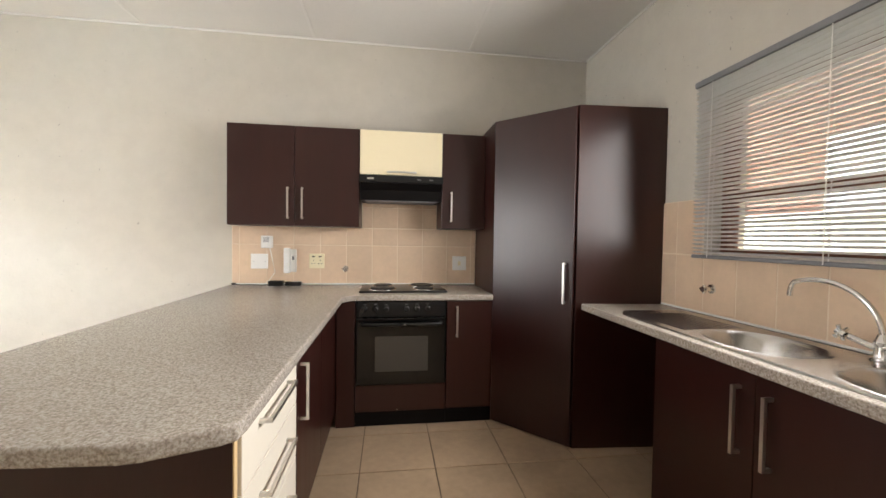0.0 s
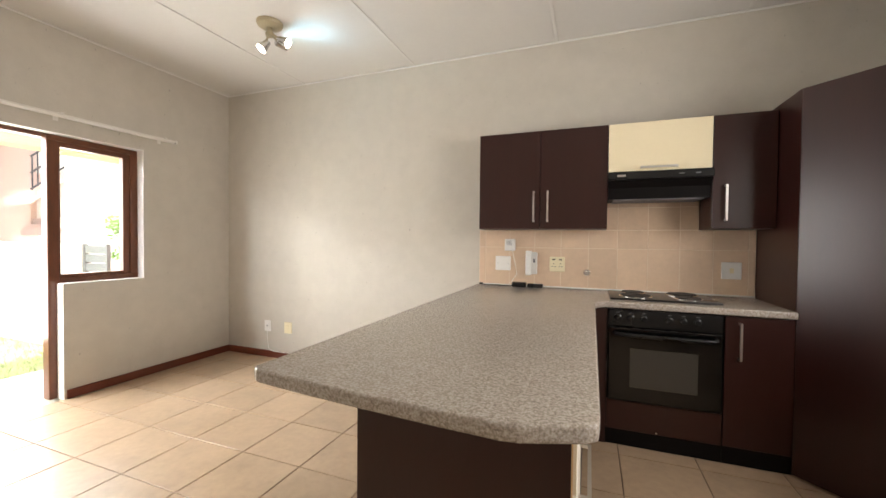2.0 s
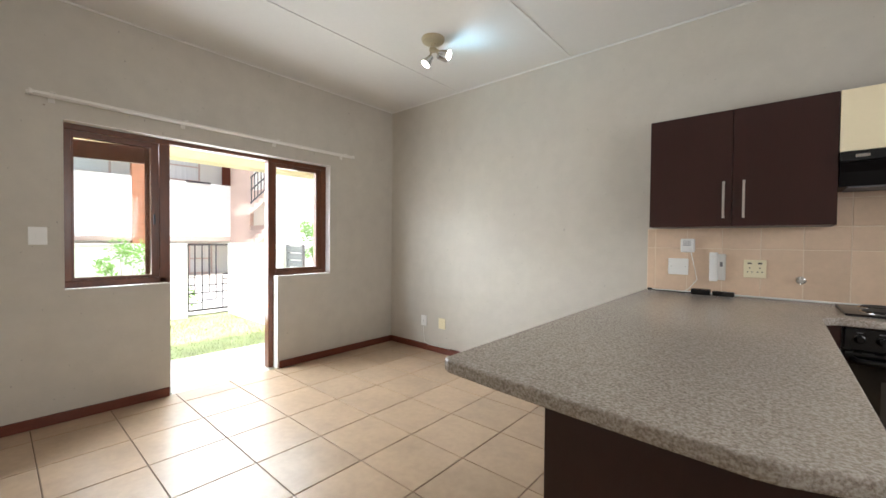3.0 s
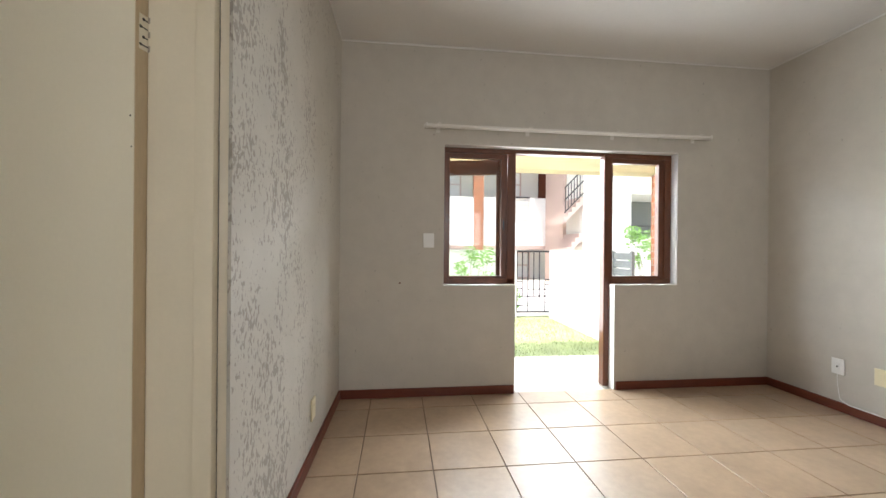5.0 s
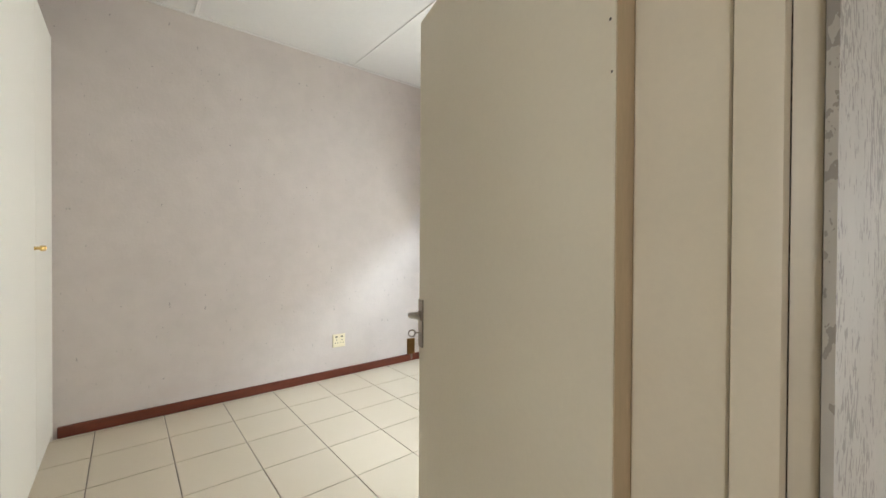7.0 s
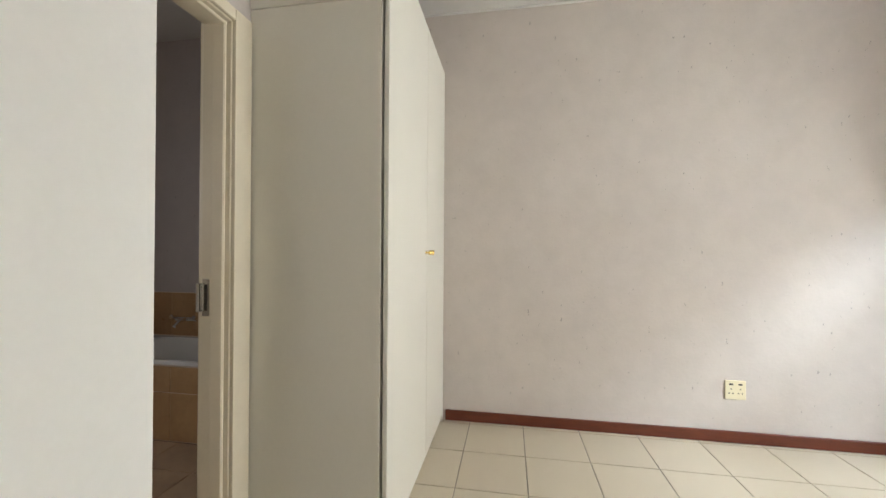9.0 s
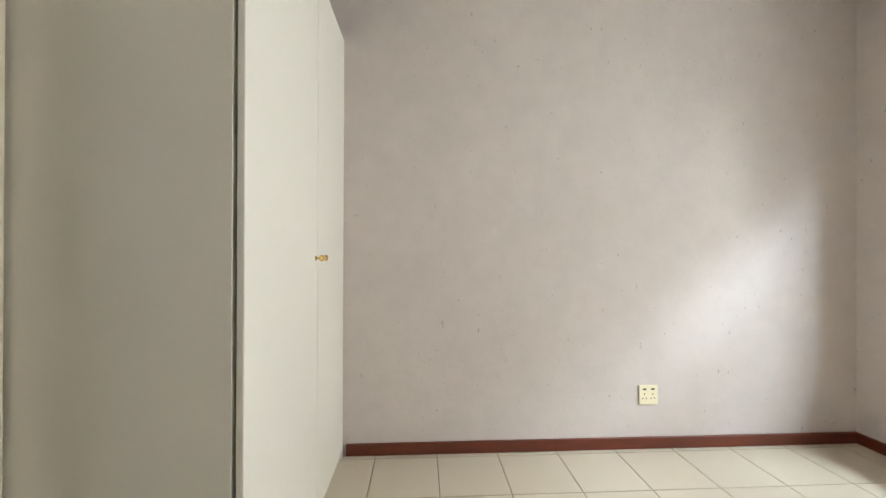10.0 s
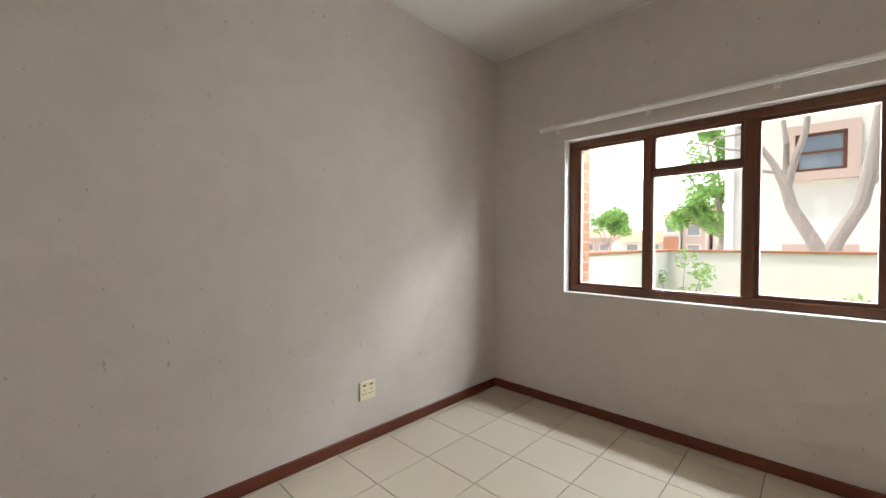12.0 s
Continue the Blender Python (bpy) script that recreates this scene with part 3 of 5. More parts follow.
def sa_socket(at, axis, label, w=0.11, material=M_IVORY):
    det = []
    for u in (-0.026, 0.026):
        det += [("rocker", u, 0.036, 0.022, 0.010, 0.003, M_HOLE)]
        for du, dv in ((0, 0.006), (-0.011, -0.020), (0.011, -0.020)):
            det.append(("pin_hole", u + du, dv, 0.007, 0.007, 0.0008, M_HOLE))
    return plate("wall_socket", at, axis, w, w, label, "socket", material, det)


plate("light_switch", (0, -3.08, 1.268), (1, 0), 0.088, 0.118, "white light switch on the beige wall", "switch", M_WHITE, [("rocker", 0, 0.005, 0.022, 0.040, 0.004, M_WHITE)])
plate("wall_socket", (0.574, 0, 0.337), (0, -1), 0.088, 0.118, "white telephone socket low on the wall", "socket", M_WHITE, [("cover", 0, 0, 0.036, 0.050, 0.005, M_WHITE), ("pin_hole", 0, 0, 0.012, 0.012, 0.0055, M_HOLE)])
plate("wall_socket", (0.849, 0, 0.335), (0, -1), 0.098, 0.118, "ivory aerial socket low on the wall", "socket", M_IVORY, [("cover", 0, 0.004, 0.030, 0.045, 0.004, M_IVORY)])
plate("wall_socket", (0.87, -3.804, 0.285), (0, 1), 0.09, 0.118, "ivory socket above the skirting", "socket", M_IVORY, [("rocker", 0, 0.02, 0.018, 0.012, 0.003, M_IVORY)])
sa_socket((1.06, -7.09, 0.328), (0, 1), "ivory double plug socket on the bedroom wall", 0.118)
sa_socket((3.562, -0.012, 1.092), (0, -1), "ivory double plug socket on the tiles", 0.118)
plate("cover_plate", (3.127, -0.012, 1.088), (0, -1), 0.128, 0.118, "blank white cover plate on the tiles", "cover plate", M_WHITE, [("screw", 0.045, 0, 0.005, 0.005, 0.001, M_STEEL), ("screw", -0.045, 0, 0.005, 0.005, 0.001, M_STEEL)])
plate("isolator_switch", (4.719, -0.012, 1.082), (0, -1), 0.118, 0.118, "white stove isolator switch on the tiles", "switch", M_WHITE, [("rocker", 0, 0, 0.022, 0.034, 0.006, M_IVORY)])
box_ob = thing("doorbell_box", (3.186, -0.012, 1.195), "small white doorbell box with a speaker on the tiles", "doorbell")
part("housing", solid((3.143, 3.229, -0.045, -0.012, 1.192, 1.290), bevel=0.006), M_WHITE, box_ob)
part("button", solid((3.196, 3.218, -0.048, -0.045, 1.205, 1.222), bevel=0.002), M_REVEAL, box_ob)
for k in range(5):
    part("speaker_slot", solid((3.160, 3.206, -0.0462, -0.045, 1.240 + 0.008 * k, 1.2435 + 0.008 * k)), M_GREY, box_ob)
ph = thing("intercom_phone", (3.345, -0.012, 1.0), "white intercom handset hanging on the tiles", "intercom")
part("cradle", solid((3.352, 3.408, -0.034, -0.012, 1.005, 1.185), bevel=0.006, seg=2), M_WHITE, ph)
hs = part("handset", solid((3.318, 3.366, -0.066, -0.030, 0.998, 1.196), bevel=0.009, seg=3), M_WHITE, ph, smooth=True)
part("earpiece", lathe([(0.013, 0), (0.013, 0.002), (0.004, 0.003)], (3.342, -0.066, 1.165), "-Y", 16), M_REVEAL, hs)
part("hook_slot", solid((3.376, 3.392, -0.0352, -0.034, 1.10, 1.13)), M_GREY, ph)
cable = [(3.205, -0.020, 1.195), (3.225, -0.020, 1.10), (3.245, -0.022, 1.00), (3.20, -0.03, 0.935), (3.17, -0.045, 0.912), (3.24, -0.10, 0.910)]
one("cable", tube(cable, [0.003] * len(cable), 6), M_WHITE, "thin white cable running down the tiles", "cable", smooth=True)
ad = thing("power_adapter", (3.33, -0.11, 0.905), "black power adapter lying on the worktop", "adapter")
part("housing", solid((3.225, 3.335, -0.145, -0.085, 0.906, 0.946), bevel=0.008, seg=2), M_BLACK, ad)
part("plug", solid((3.345, 3.465, -0.135, -0.090, 0.906, 0.938), bevel=0.008, seg=2), M_BLACK, ad)
lead = [(3.228, -0.11, 0.915), (3.17, -0.09, 0.9085), (3.09, -0.06, 0.9085), (3.00, -0.075, 0.9085), (2.96, -0.05, 0.913)]
part("lead", tube(lead, [0.0035] * len(lead), 6), M_BLACK, ad, smooth=True)
part("lead_end", solid((2.935, 2.965, -0.060, -0.040, 0.906, 0.922), bevel=0.003), M_BLACK, ad)
for i, (at, ax, r) in enumerate([((0, -3.31, 0.922), "X", 0.007), ((0, -3.045, 2.13), "X", 0.006), ((-0.303, -6.583, 0.658), "X", 0.006)]):
    one("wall_plug", lathe([(r, 0), (r, 0.004), (r * 0.4, 0.005)], at, ax, 10), M_AGED if i else M_SKIRT, "small plugged screw hole in the wall", "wall plug", base=at)


drop = [(0.574, -0.012, 0.28), (0.578, -0.014, 0.20), (0.60, -0.022, 0.10), (0.66, -0.026, 0.076), (0.80, -0.024, 0.0745), (0.98, -0.022, 0.0745)]
one("cable", tube(drop, [0.003] * len(drop), 6), M_WHITE, "thin white cable hanging from the telephone socket", "cable", smooth=True)

# ---- kitchen ----
# wall cabinets
def wall_cabinet(x0, x1, z0, z1, doors, label, material=M_DARK):
    ob = thing("wall_cabinet", ((x0 + x1) / 2, 0, z0), label, "cabinet")
    part("body", solid((x0, x1, -0.290, -0.002, z0, z1), bevel=0.001), M_DARK, ob)
    w = (x1 - x0) / doors
    for k in range(doors):
        d = part("door", solid((x0 + k * w + 0.0015, x0 + (k + 1) * w - 0.0015, -0.310, -0.292, z0 + 0.001, z1 - 0.001), bevel=0.0015), material, ob)
        yield d, x0 + k * w, x0 + (k + 1) * w


ds = list(wall_cabinet(2.997, 3.912, 1.364, 2.079, 2, "dark wood wall cabinet with two doors"))
bar_handle(ds[0][0], (3.413, -0.310, 1.42), (3.413, -0.310, 1.632), (0, -0.028, 0))
bar_handle(ds[1][0], (3.512, -0.310, 1.42), (3.512, -0.310, 1.632), (0, -0.028, 0))
one("filler_panel", solid((3.914, 4.523, -0.280, -0.002, 1.765, 2.079)), M_DARK, "dark carcass above the extractor hood", "cabinet panel")
cf = thing("flap_cabinet", (4.218, 0, 1.745), "cream lift-up cabinet front above the extractor hood", "cabinet")
cfd = part("door", solid((3.9145, 4.5225, -0.310, -0.282, 1.752, 2.078), bevel=0.0015), M_CREAM, cf)
bar_handle(cfd, (4.117, -0.310, 1.772), (4.322, -0.310, 1.772), (0, -0.028, 0))
ds = list(wall_cabinet(4.525, 4.858, 1.364, 2.079, 1, "narrow dark wood wall cabinet beside the pantry"))
bar_handle(ds[0][0], (4.595, -0.310, 1.42), (4.595, -0.310, 1.632), (0, -0.028, 0))
# extractor hood
hood = thing("extractor_hood", (4.218, 0, 1.60), "black slim extractor hood under the cream cabinet", "extractor hood")
bm = bmesh.new()
prof = [(-0.003, 1.745), (-0.335, 1.745), (-0.345, 1.700), (-0.30, 1.640), (-0.285, 1.567), (-0.003, 1.567)]
vs0 = [bm.verts.new((3.916, y, z)) for y, z in prof]
vs1 = [bm.verts.new((4.521, y, z)) for y, z in prof]
bm.faces.new(vs0)
bm.faces.new(vs1[::-1])
for k in range(len(prof)):
    bm.faces.new((vs0[k], vs1[k], vs1[(k + 1) % 6], vs0[(k + 1) % 6]))
bmesh.ops.recalc_face_normals(bm, faces=bm.faces[:])
part("housing", bm, M_PLINTH, hood)
part("front_lip", solid((3.912, 4.525, -0.362, -0.338, 1.690, 1.742), bevel=0.004), M_BLACK, hood)
part("badge", solid((3.968, 4.020, -0.3645, -0.362, 1.708, 1.724), bevel=0.0008), M_STEEL, hood, "small metal badge")
for x in (4.33, 4.42):
    part("slider", solid((x, x + 0.03, -0.368, -0.362, 1.712, 1.720), bevel=0.001), M_GREY, hood)
part("filter", solid((3.95, 4.49, -0.275, -0.04, 1.560, 1.567), bevel=0.002), M_GREY, hood, "grey grease filter")

# corner pantry
pan = thing("corner_pantry", (5.35, -0.45, 0), "tall dark wood corner pantry with a diagonal door", "cupboard")
PA, PB = Vector((4.862, -0.565)), Vector((5.268, -0.995))
part("body", prism([(4.862, -0.002), (4.862, -0.565), (4.878, -0.572), (5.262, -0.978), (5.268, -0.995), (5.823, -1.035), (5.823, -0.002)], 0.0, 2.112, 0.0015, 1), M_DARK, pan)
dv = (PB - PA).normalized()
nv = Vector((dv.y, -dv.x))
p0, p1 = PA + dv * 0.012, PB - dv * 0.012
pdoor = part("door", prism([tuple(p0 + nv * 0.002), tuple(p1 + nv * 0.002), tuple(p1 + nv * 0.019), tuple(p0 + nv * 0.019)], 0.012, 2.104, 0.0015, 1), M_DARK, pan)
hp = PB - dv * 0.062 + nv * 0.019
bar_handle(pdoor, (hp.x, hp.y, 0.905), (hp.x, hp.y, 1.145), (nv.x * 0.028, nv.y * 0.028, 0))


# base units and oven along the north wall
def base_unit(name, x0, x1, label, handle_x=None):
    ob = thing(name, ((x0 + x1) / 2, -0.3, 0), label, "cabinet")
    part("body", solid((x0, x1, -0.562, -0.002, 0.10, 0.858)), M_DARK, ob)
    d = part("door", solid((x0 + 0.0015, x1 - 0.0015, -0.582, -0.564, 0.105, 0.855), bevel=0.0015), M_DARK, ob)
    part("plinth", solid((x0, x1, -0.572, -0.555, 0.001, 0.099)), M_PLINTH, ob)
    if handle_x:
        bar_handle(d, (handle_x, -0.582, 0.615), (handle_x, -0.582, 0.815), (0, -0.028, 0))


base_unit("base_cabinet", 4.535, 4.858, "dark wood base cabinet between oven and pantry", 4.605)
corner_unit = one("corner_filler", solid((3.79, 3.913, -0.582, -0.002, 0.001, 0.858), bevel=0.001), M_DARK, "dark wood filler panel in the kitchen corner", "cabinet panel")
oven = thing("built_in_oven", (4.224, -0.3, 0), "black built-in oven with a glass door and knobs", "oven")
part("housing", solid((3.916, 4.532, -0.56, -0.002, 0.10, 0.858)), M_BLACK, oven)
part("control_panel", solid((3.922, 4.526, -0.590, -0.562, 0.752, 0.855), bevel=0.003), M_BLACK, oven)
odoor = part("oven_door", solid((3.922, 4.526, -0.596, -0.562, 0.290, 0.745), bevel=0.005), M_BLACKGLASS, oven)
part("oven_window", solid((4.045, 4.405, -0.5975, -0.596, 0.38, 0.62), bevel=0.0005), M_OVENWIN, odoor, "smoked glass oven window")
part("door_handle", tube([(3.955, -0.598, 0.712), (3.965, -0.628, 0.710), (4.02, -0.636, 0.709), (4.224, -0.640, 0.708), (4.43, -0.636, 0.709), (4.483, -0.628, 0.710), (4.493, -0.598, 0.712)], [0.012] * 7, 10), M_BLACK, odoor, "black curved oven handle", smooth=True)
for k in range(6):
    x = 3.975 + (k if k < 3 else k + 0.9) * 0.072
    kn = part("knob", lathe([(0.021, 0), (0.021, 0.004), (0.016, 0.007), (0.015, 0.022), (0.012, 0.025)], (x, -0.590, 0.806), "-Y", 18), M_BLACK, oven, smooth=True)
    part("marking", solid((x - 0.010, x + 0.010, -0.5912, -0.590, 0.835, 0.839)), M_GREY, kn)
part("lower_panel", solid((3.918, 4.530, -0.582, -0.562, 0.102, 0.284), bevel=0.0015), M_DARK, oven)
part("plinth", solid((3.79, 4.534, -0.572, -0.555, 0.001, 0.099)), M_PLINTH, oven)
part("screw_cover", lathe([(0.006, 0), (0.006, 0.002), (0.002, 0.003)], (4.20, -0.582, 0.112), "-Y", 10), M_STEEL, oven)

# worktops
CT = 0.902
ct_pts = [(2.905, -0.002), (2.905, -2.375), (2.93, -2.392), (3.10, -2.413), (3.30, -2.432), (3.50, -2.447), (3.64, -2.455), (3.68, -2.450), (3.80, -2.405), (3.828, -2.385), (3.832, -2.34),
          (3.84, -0.68), (3.90, -0.605), (4.86, -0.605), (4.86, -0.002)]
one("worktop", prism(ct_pts, CT - 0.040, CT, 0.009, 3), M_COUNTER, "speckled grey-beige laminate worktop with peninsula", "worktop", smooth=True)
wt_bm = bmesh.new()
gx, gy = (5.305, 5.375, 5.74, 5.823), (-3.2, -2.66, -1.30, -1.0)
gv_ = [[wt_bm.verts.new((x, y, CT - 0.040)) for y in gy] for x in gx]
cells = [wt_bm.faces.new((gv_[i][j], gv_[i + 1][j], gv_[i + 1][j + 1], gv_[i][j + 1])) for i in range(3) for j in range(3) if (i, j) != (1, 1)]
up_ = bmesh.ops.extrude_face_region(wt_bm, geom=cells)
bmesh.ops.translate(wt_bm, vec=(0, 0, 0.040), verts=[v for v in up_["geom"] if isinstance(v, bmesh.types.BMVert)])
bmesh.ops.recalc_face_normals(wt_bm, faces=wt_bm.faces[:])
front = [e for e in wt_bm.edges if all(v.co.x < 5.306 for v in e.verts) and abs(e.verts[0].co.z - e.verts[1].co.z) < 0.001]
bmesh.ops.bevel(wt_bm, geom=front, offset=0.008, segments=3, affect="EDGES", profile=0.6)
one("worktop", wt_bm, M_COUNTER, "speckled grey-beige laminate worktop with steel sink", "worktop")
one("sealing_strip", solid((2.93, 4.86, -0.014, -0.003, CT + 0.001, CT + 0.012), bevel=0.003), M_WHITE, "thin white sealing strip behind the worktop", "trim", kind="structure")
one("sealing_strip", solid((5.812, 5.822, -3.2, -1.0, CT + 0.001, CT + 0.012), bevel=0.003), M_WHITE, "thin white sealing strip behind the sink worktop", "trim", kind="structure")

# hob
hob = thing("hob", (4.24, -0.28, CT), "black four-plate electric hob set in the worktop", "hob")
part("hob_plate", solid((3.932, 4.548, -0.505, -0.085, CT + 0.001, CT + 0.013), bevel=0.005, seg=2), M_BLACK, hob, smooth=True)
for x, y, r in ((4.09, -0.39, 0.090), (4.39, -0.39, 0.073), (4.09, -0.19, 0.073), (4.39, -0.19, 0.090)):
    hpl = part("hot_plate", lathe([(r, 0), (r, 0.008), (r - 0.006, 0.012), (r * 0.35, 0.012), (r * 0.3, 0.010)], (x, y, CT + 0.013), "Z", 32), M_IRON, hob, smooth=True)
    part("rim", lathe([(r + 0.009, 0), (r + 0.009, 0.004), (r + 0.005, 0.007), (r + 0.0005, 0.006)], (x, y, CT + 0.0132), "Z", 32), M_CHROME, hpl, "steel trim ring", smooth=True)

# peninsula units
pu = thing("drawer_unit", (3.48, -1.97, 0), "dark peninsula unit with cream drawer fronts", "drawers")
part("body", solid((3.205, 3.762, -2.245, -1.685, 0.0, 0.860)), M_DARK, pu)
part("end_panel", solid((3.183, 3.772, -2.268, -2.247, 0.0, 0.861), bevel=0.001), M_DARK, pu)
part("panel_edge", solid((3.7725, 3.776, -2.267, -2.248, 0.0, 0.860)), M_EDGE, pu, "light chipboard edging")
for z0, z1 in ((0.655, 0.855), (0.448, 0.650), (0.241, 0.443), (0.10, 0.236)):
    d = part("drawer_front", solid((3.766, 3.785, -2.243, -1.688, z0, z1), bevel=0.0015), M_DRAWER, pu)
    zc = (z0 + z1) / 2 + 0.025
    bar_handle(d, (3.785, -2.115, zc), (3.785, -1.825, zc), (0.030, 0, 0), r=0.0055)
part("plinth", solid((3.74, 3.755, -2.243, -1.688, 0.001, 0.098)), M_PLINTH, pu)
pc = thing("base_cabinet", (3.48, -1.13, 0), "dark wood peninsula cabinet with doors facing the oven", "cabinet")
part("body", solid((3.205, 3.764, -1.683, -0.004, 0.10, 0.860)), M_DARK, pc)
part("back_panel", solid((3.183, 3.203, -2.245, -0.004, 0.0, 0.861), bevel=0.001), M_DARK, pc)
for y0, y1, hy in ((-1.681, -1.13, -1.62), (-1.127, -0.60, -1.09)):
    d = part("door", solid((3.766, 3.785, y0, y1, 0.105, 0.856), bevel=0.0015), M_DARK, pc)
    if hy < -1.5:
        bar_handle(d, (3.785, hy, 0.556), (3.785, hy, 0.776), (0.030, 0, 0), r=0.0055)
part("plinth", solid((3.74, 3.755, -1.683, -0.59, 0.001, 0.099)), M_PLINTH, pc)

# sink run along the east wall, with an open space beside the pantry
su = thing("sink_cabinet", (5.58, -2.1, 0), "dark wood sink cabinet with two doors", "cabinet")
part("side_panel", solid((5.352, 5.82, -1.628, -1.61, 0.0, 0.860)), M_DARK, su)
part("body", solid((5.372, 5.82, -3.18, -1.63, 0.10, 0.73)), M_DARK, su)
for y0, y1, hy in ((-2.098, -1.612, -2.045), (-2.602, -2.102, -2.158), (-3.10, -2.605, -3.05)):
    d = part("door", solid((5.350, 5.370, y0, y1, 0.105, 0.856), bevel=0.0015), M_DARK, su)
    bar_handle(d, (5.350, hy, 0.560), (5.350, hy, 0.790), (-0.030, 0, 0), r=0.006)
part("plinth", solid((5.40, 5.415, -3.18, -1.63, 0.001, 0.099)), M_PLINTH, su)
# dark sheet added over the wall, stands for shade in the open space
one("shade_panel", solid((5.80, 5.822, -1.606, -1.003, 0.0, 0.858)), M_DARK, "dark sheet added for the shade in the appliance space", "cabinet panel")


def sink_top():
    """Pressed steel top: a rounded sheet with a ribbed drainer and two oval bowls."""
    bm = bmesh.new()
    x0, x1, y0, y1 = 5.345, 5.770, -2.72, -1.27
    nx, ny = 106, 290
    bowls = ((5.552, -1.935, 0.172, 0.205, 0.15), (5.552, -2.43, 0.172, 0.205, 0.15))
    grid = []
    for j in range(ny + 1):
        row = []
        for i in range(nx + 1):
            x, y = x0 + (x1 - x0) * i / nx, y0 + (y1 - y0) * j / ny
            # rounded ends
            end = min(y - y0, y1 - y)
            rad = 0.16
            if end < rad:
                k = 1 - end / rad
                half = (x1 - x0) / 2 * (1 - 0.42 * (1 - math.sqrt(max(0, 1 - k * k))) / 1.0) if k < 1 else (x1 - x0) / 2 * 0.58
                cx = (x0 + x1) / 2
                x = cx + (x - cx) / ((x1 - x0) / 2) * half
            z = CT + 0.006
            edge = min(i, nx - i, j, ny - j)
            if edge == 0:
                z = CT + 0.001
            elif edge < 4:
                z = CT + 0.0085
            for bx_, by_, rx, ry, dp in bowls:
                q = (abs((x - bx_) / rx) ** 2.3 + abs((y - by_) / ry) ** 2.3) ** (1 / 2.3)
                if q < 1.0:
                    s = min(1, (1 - q) / 0.30)
                    z = CT + 0.006 - dp * (s * s * (3 - 2 * s))
                elif q < 1.05:
                    z = CT + 0.0075
            if y > -1.72 and 5.40 < x < 5.715:
                fade = min(1.0, max(0.0, (y1 - 0.045 - y) / 0.03), max(0.0, (y + 1.72) / 0.03))
                z -= fade * 0.0042 * (1 - math.cos((x - 5.40) / 0.0315 * 6.2832))
            row.append(bm.verts.new((x, y, z)))
        grid.append(row)
    for j in range(ny):
        for i in range(nx):
            bm.faces.new((grid[j][i], grid[j][i + 1], grid[j + 1][i + 1], grid[j + 1][i]))
    return bm


sk = thing("sink", (5.55, -1.98, CT), "stainless steel sink with drainer and two oval bowls", "sink")
part("basin", sink_top(), M_STEEL, sk, smooth=True)
for y in (-1.92, -2.43):
    part("waste", lathe([(0.036, 0), (0.034, 0.004), (0.020, 0.002), (0.004, 0.003)], (5.552, y, CT - 0.1465), "Z", 20), M_CHROME, sk, "chrome waste fitting", smooth=True)
mx = thing("mixer_tap", (5.745, -2.17, CT), "chrome swan-neck mixer tap with two cross handles", "tap")
part("base", lathe([(0.030, 0), (0.030, 0.006), (0.022, 0.012), (0.019, 0.045), (0.023, 0.060), (0.017, 0.072), (0.013, 0.085)], (5.745, -2.17, CT + 0.007), "Z", 20), M_CHROME, mx, smooth=True)
arc = [(5.745, -2.17, CT + 0.08)]
for k in range(0, 17):
    a = k / 16
    arc.append((5.745 - 0.035 * a, -2.17 + 0.182 * (1 - math.cos(2.0 * a)), CT + 0.09 + 0.163 * math.sin(2.0 * a)))
arc += [(5.708, -1.904, CT + 0.222), (5.708, -1.899, CT + 0.200), (5.708, -1.898, CT + 0.182)]
part("spout", tube(arc, [0.0095] * len(arc), 12), M_CHROME, mx, smooth=True)
for s in (1, -1):
    arm = part("valve", rod((5.745, -2.17, CT + 0.040), (5.715, -2.17 + s * 0.075, CT + 0.070), 0.012), M_CHROME, mx, smooth=True)
    hb_ = bmesh.new()
    c = Vector((5.708, -2.17 + s * 0.092, CT + 0.078))
    for dx, dz in ((0.026, 0.012), (0.012, -0.026)):
        rod(c - Vector((dx, 0.0, dz)), c + Vector((dx, 0.0, dz)), 0.007, 10, bm=hb_)
    rod(c - Vector((0, 0.014 * s, 0.006)), c + Vector((0, 0.012 * s, 0.006)), 0.012, 12, bm=hb_)
    part("cross_handle", hb_, M_CHROME, arm, smooth=True)


def stop_tap(name, at, axis, label):
    ob = thing(name, at, label, "tap")
    x, y, z = at
    part("rosette", lathe([(0.026, 0), (0.024, 0.006), (0.012, 0.010), (0.011, 0.035)], at, axis, 18), M_CHROME, ob, smooth=True)
    d = Vector((0, -1, 0)) if axis == "-Y" else Vector((-1, 0, 0))
    s = Vector((1, 0, 0)) if axis == "-Y" else Vector((0, 1, 0))
    c = Vector(at) + d * 0.045
    bm = rod(c - s * 0.024, c + s * 0.024, 0.008, 10)
    rod(c - Vector((0, 0, 0.022)), c + Vector((0, 0, 0.022)), 0.008, 10, bm=bm)
    rod(c - d * 0.012, c + d * 0.012, 0.014, 14, bm=bm)
    part("cross_handle", bm, M_CHROME, ob, smooth=True)
    return ob


stop_tap("stop_tap", (3.785, -0.012, 1.032), "-Y", "chrome appliance stop tap on the tiles")
stop_tap("stop_tap", (5.813, -1.412, 1.045), "-X", "chrome appliance stop tap above the sink drainer")

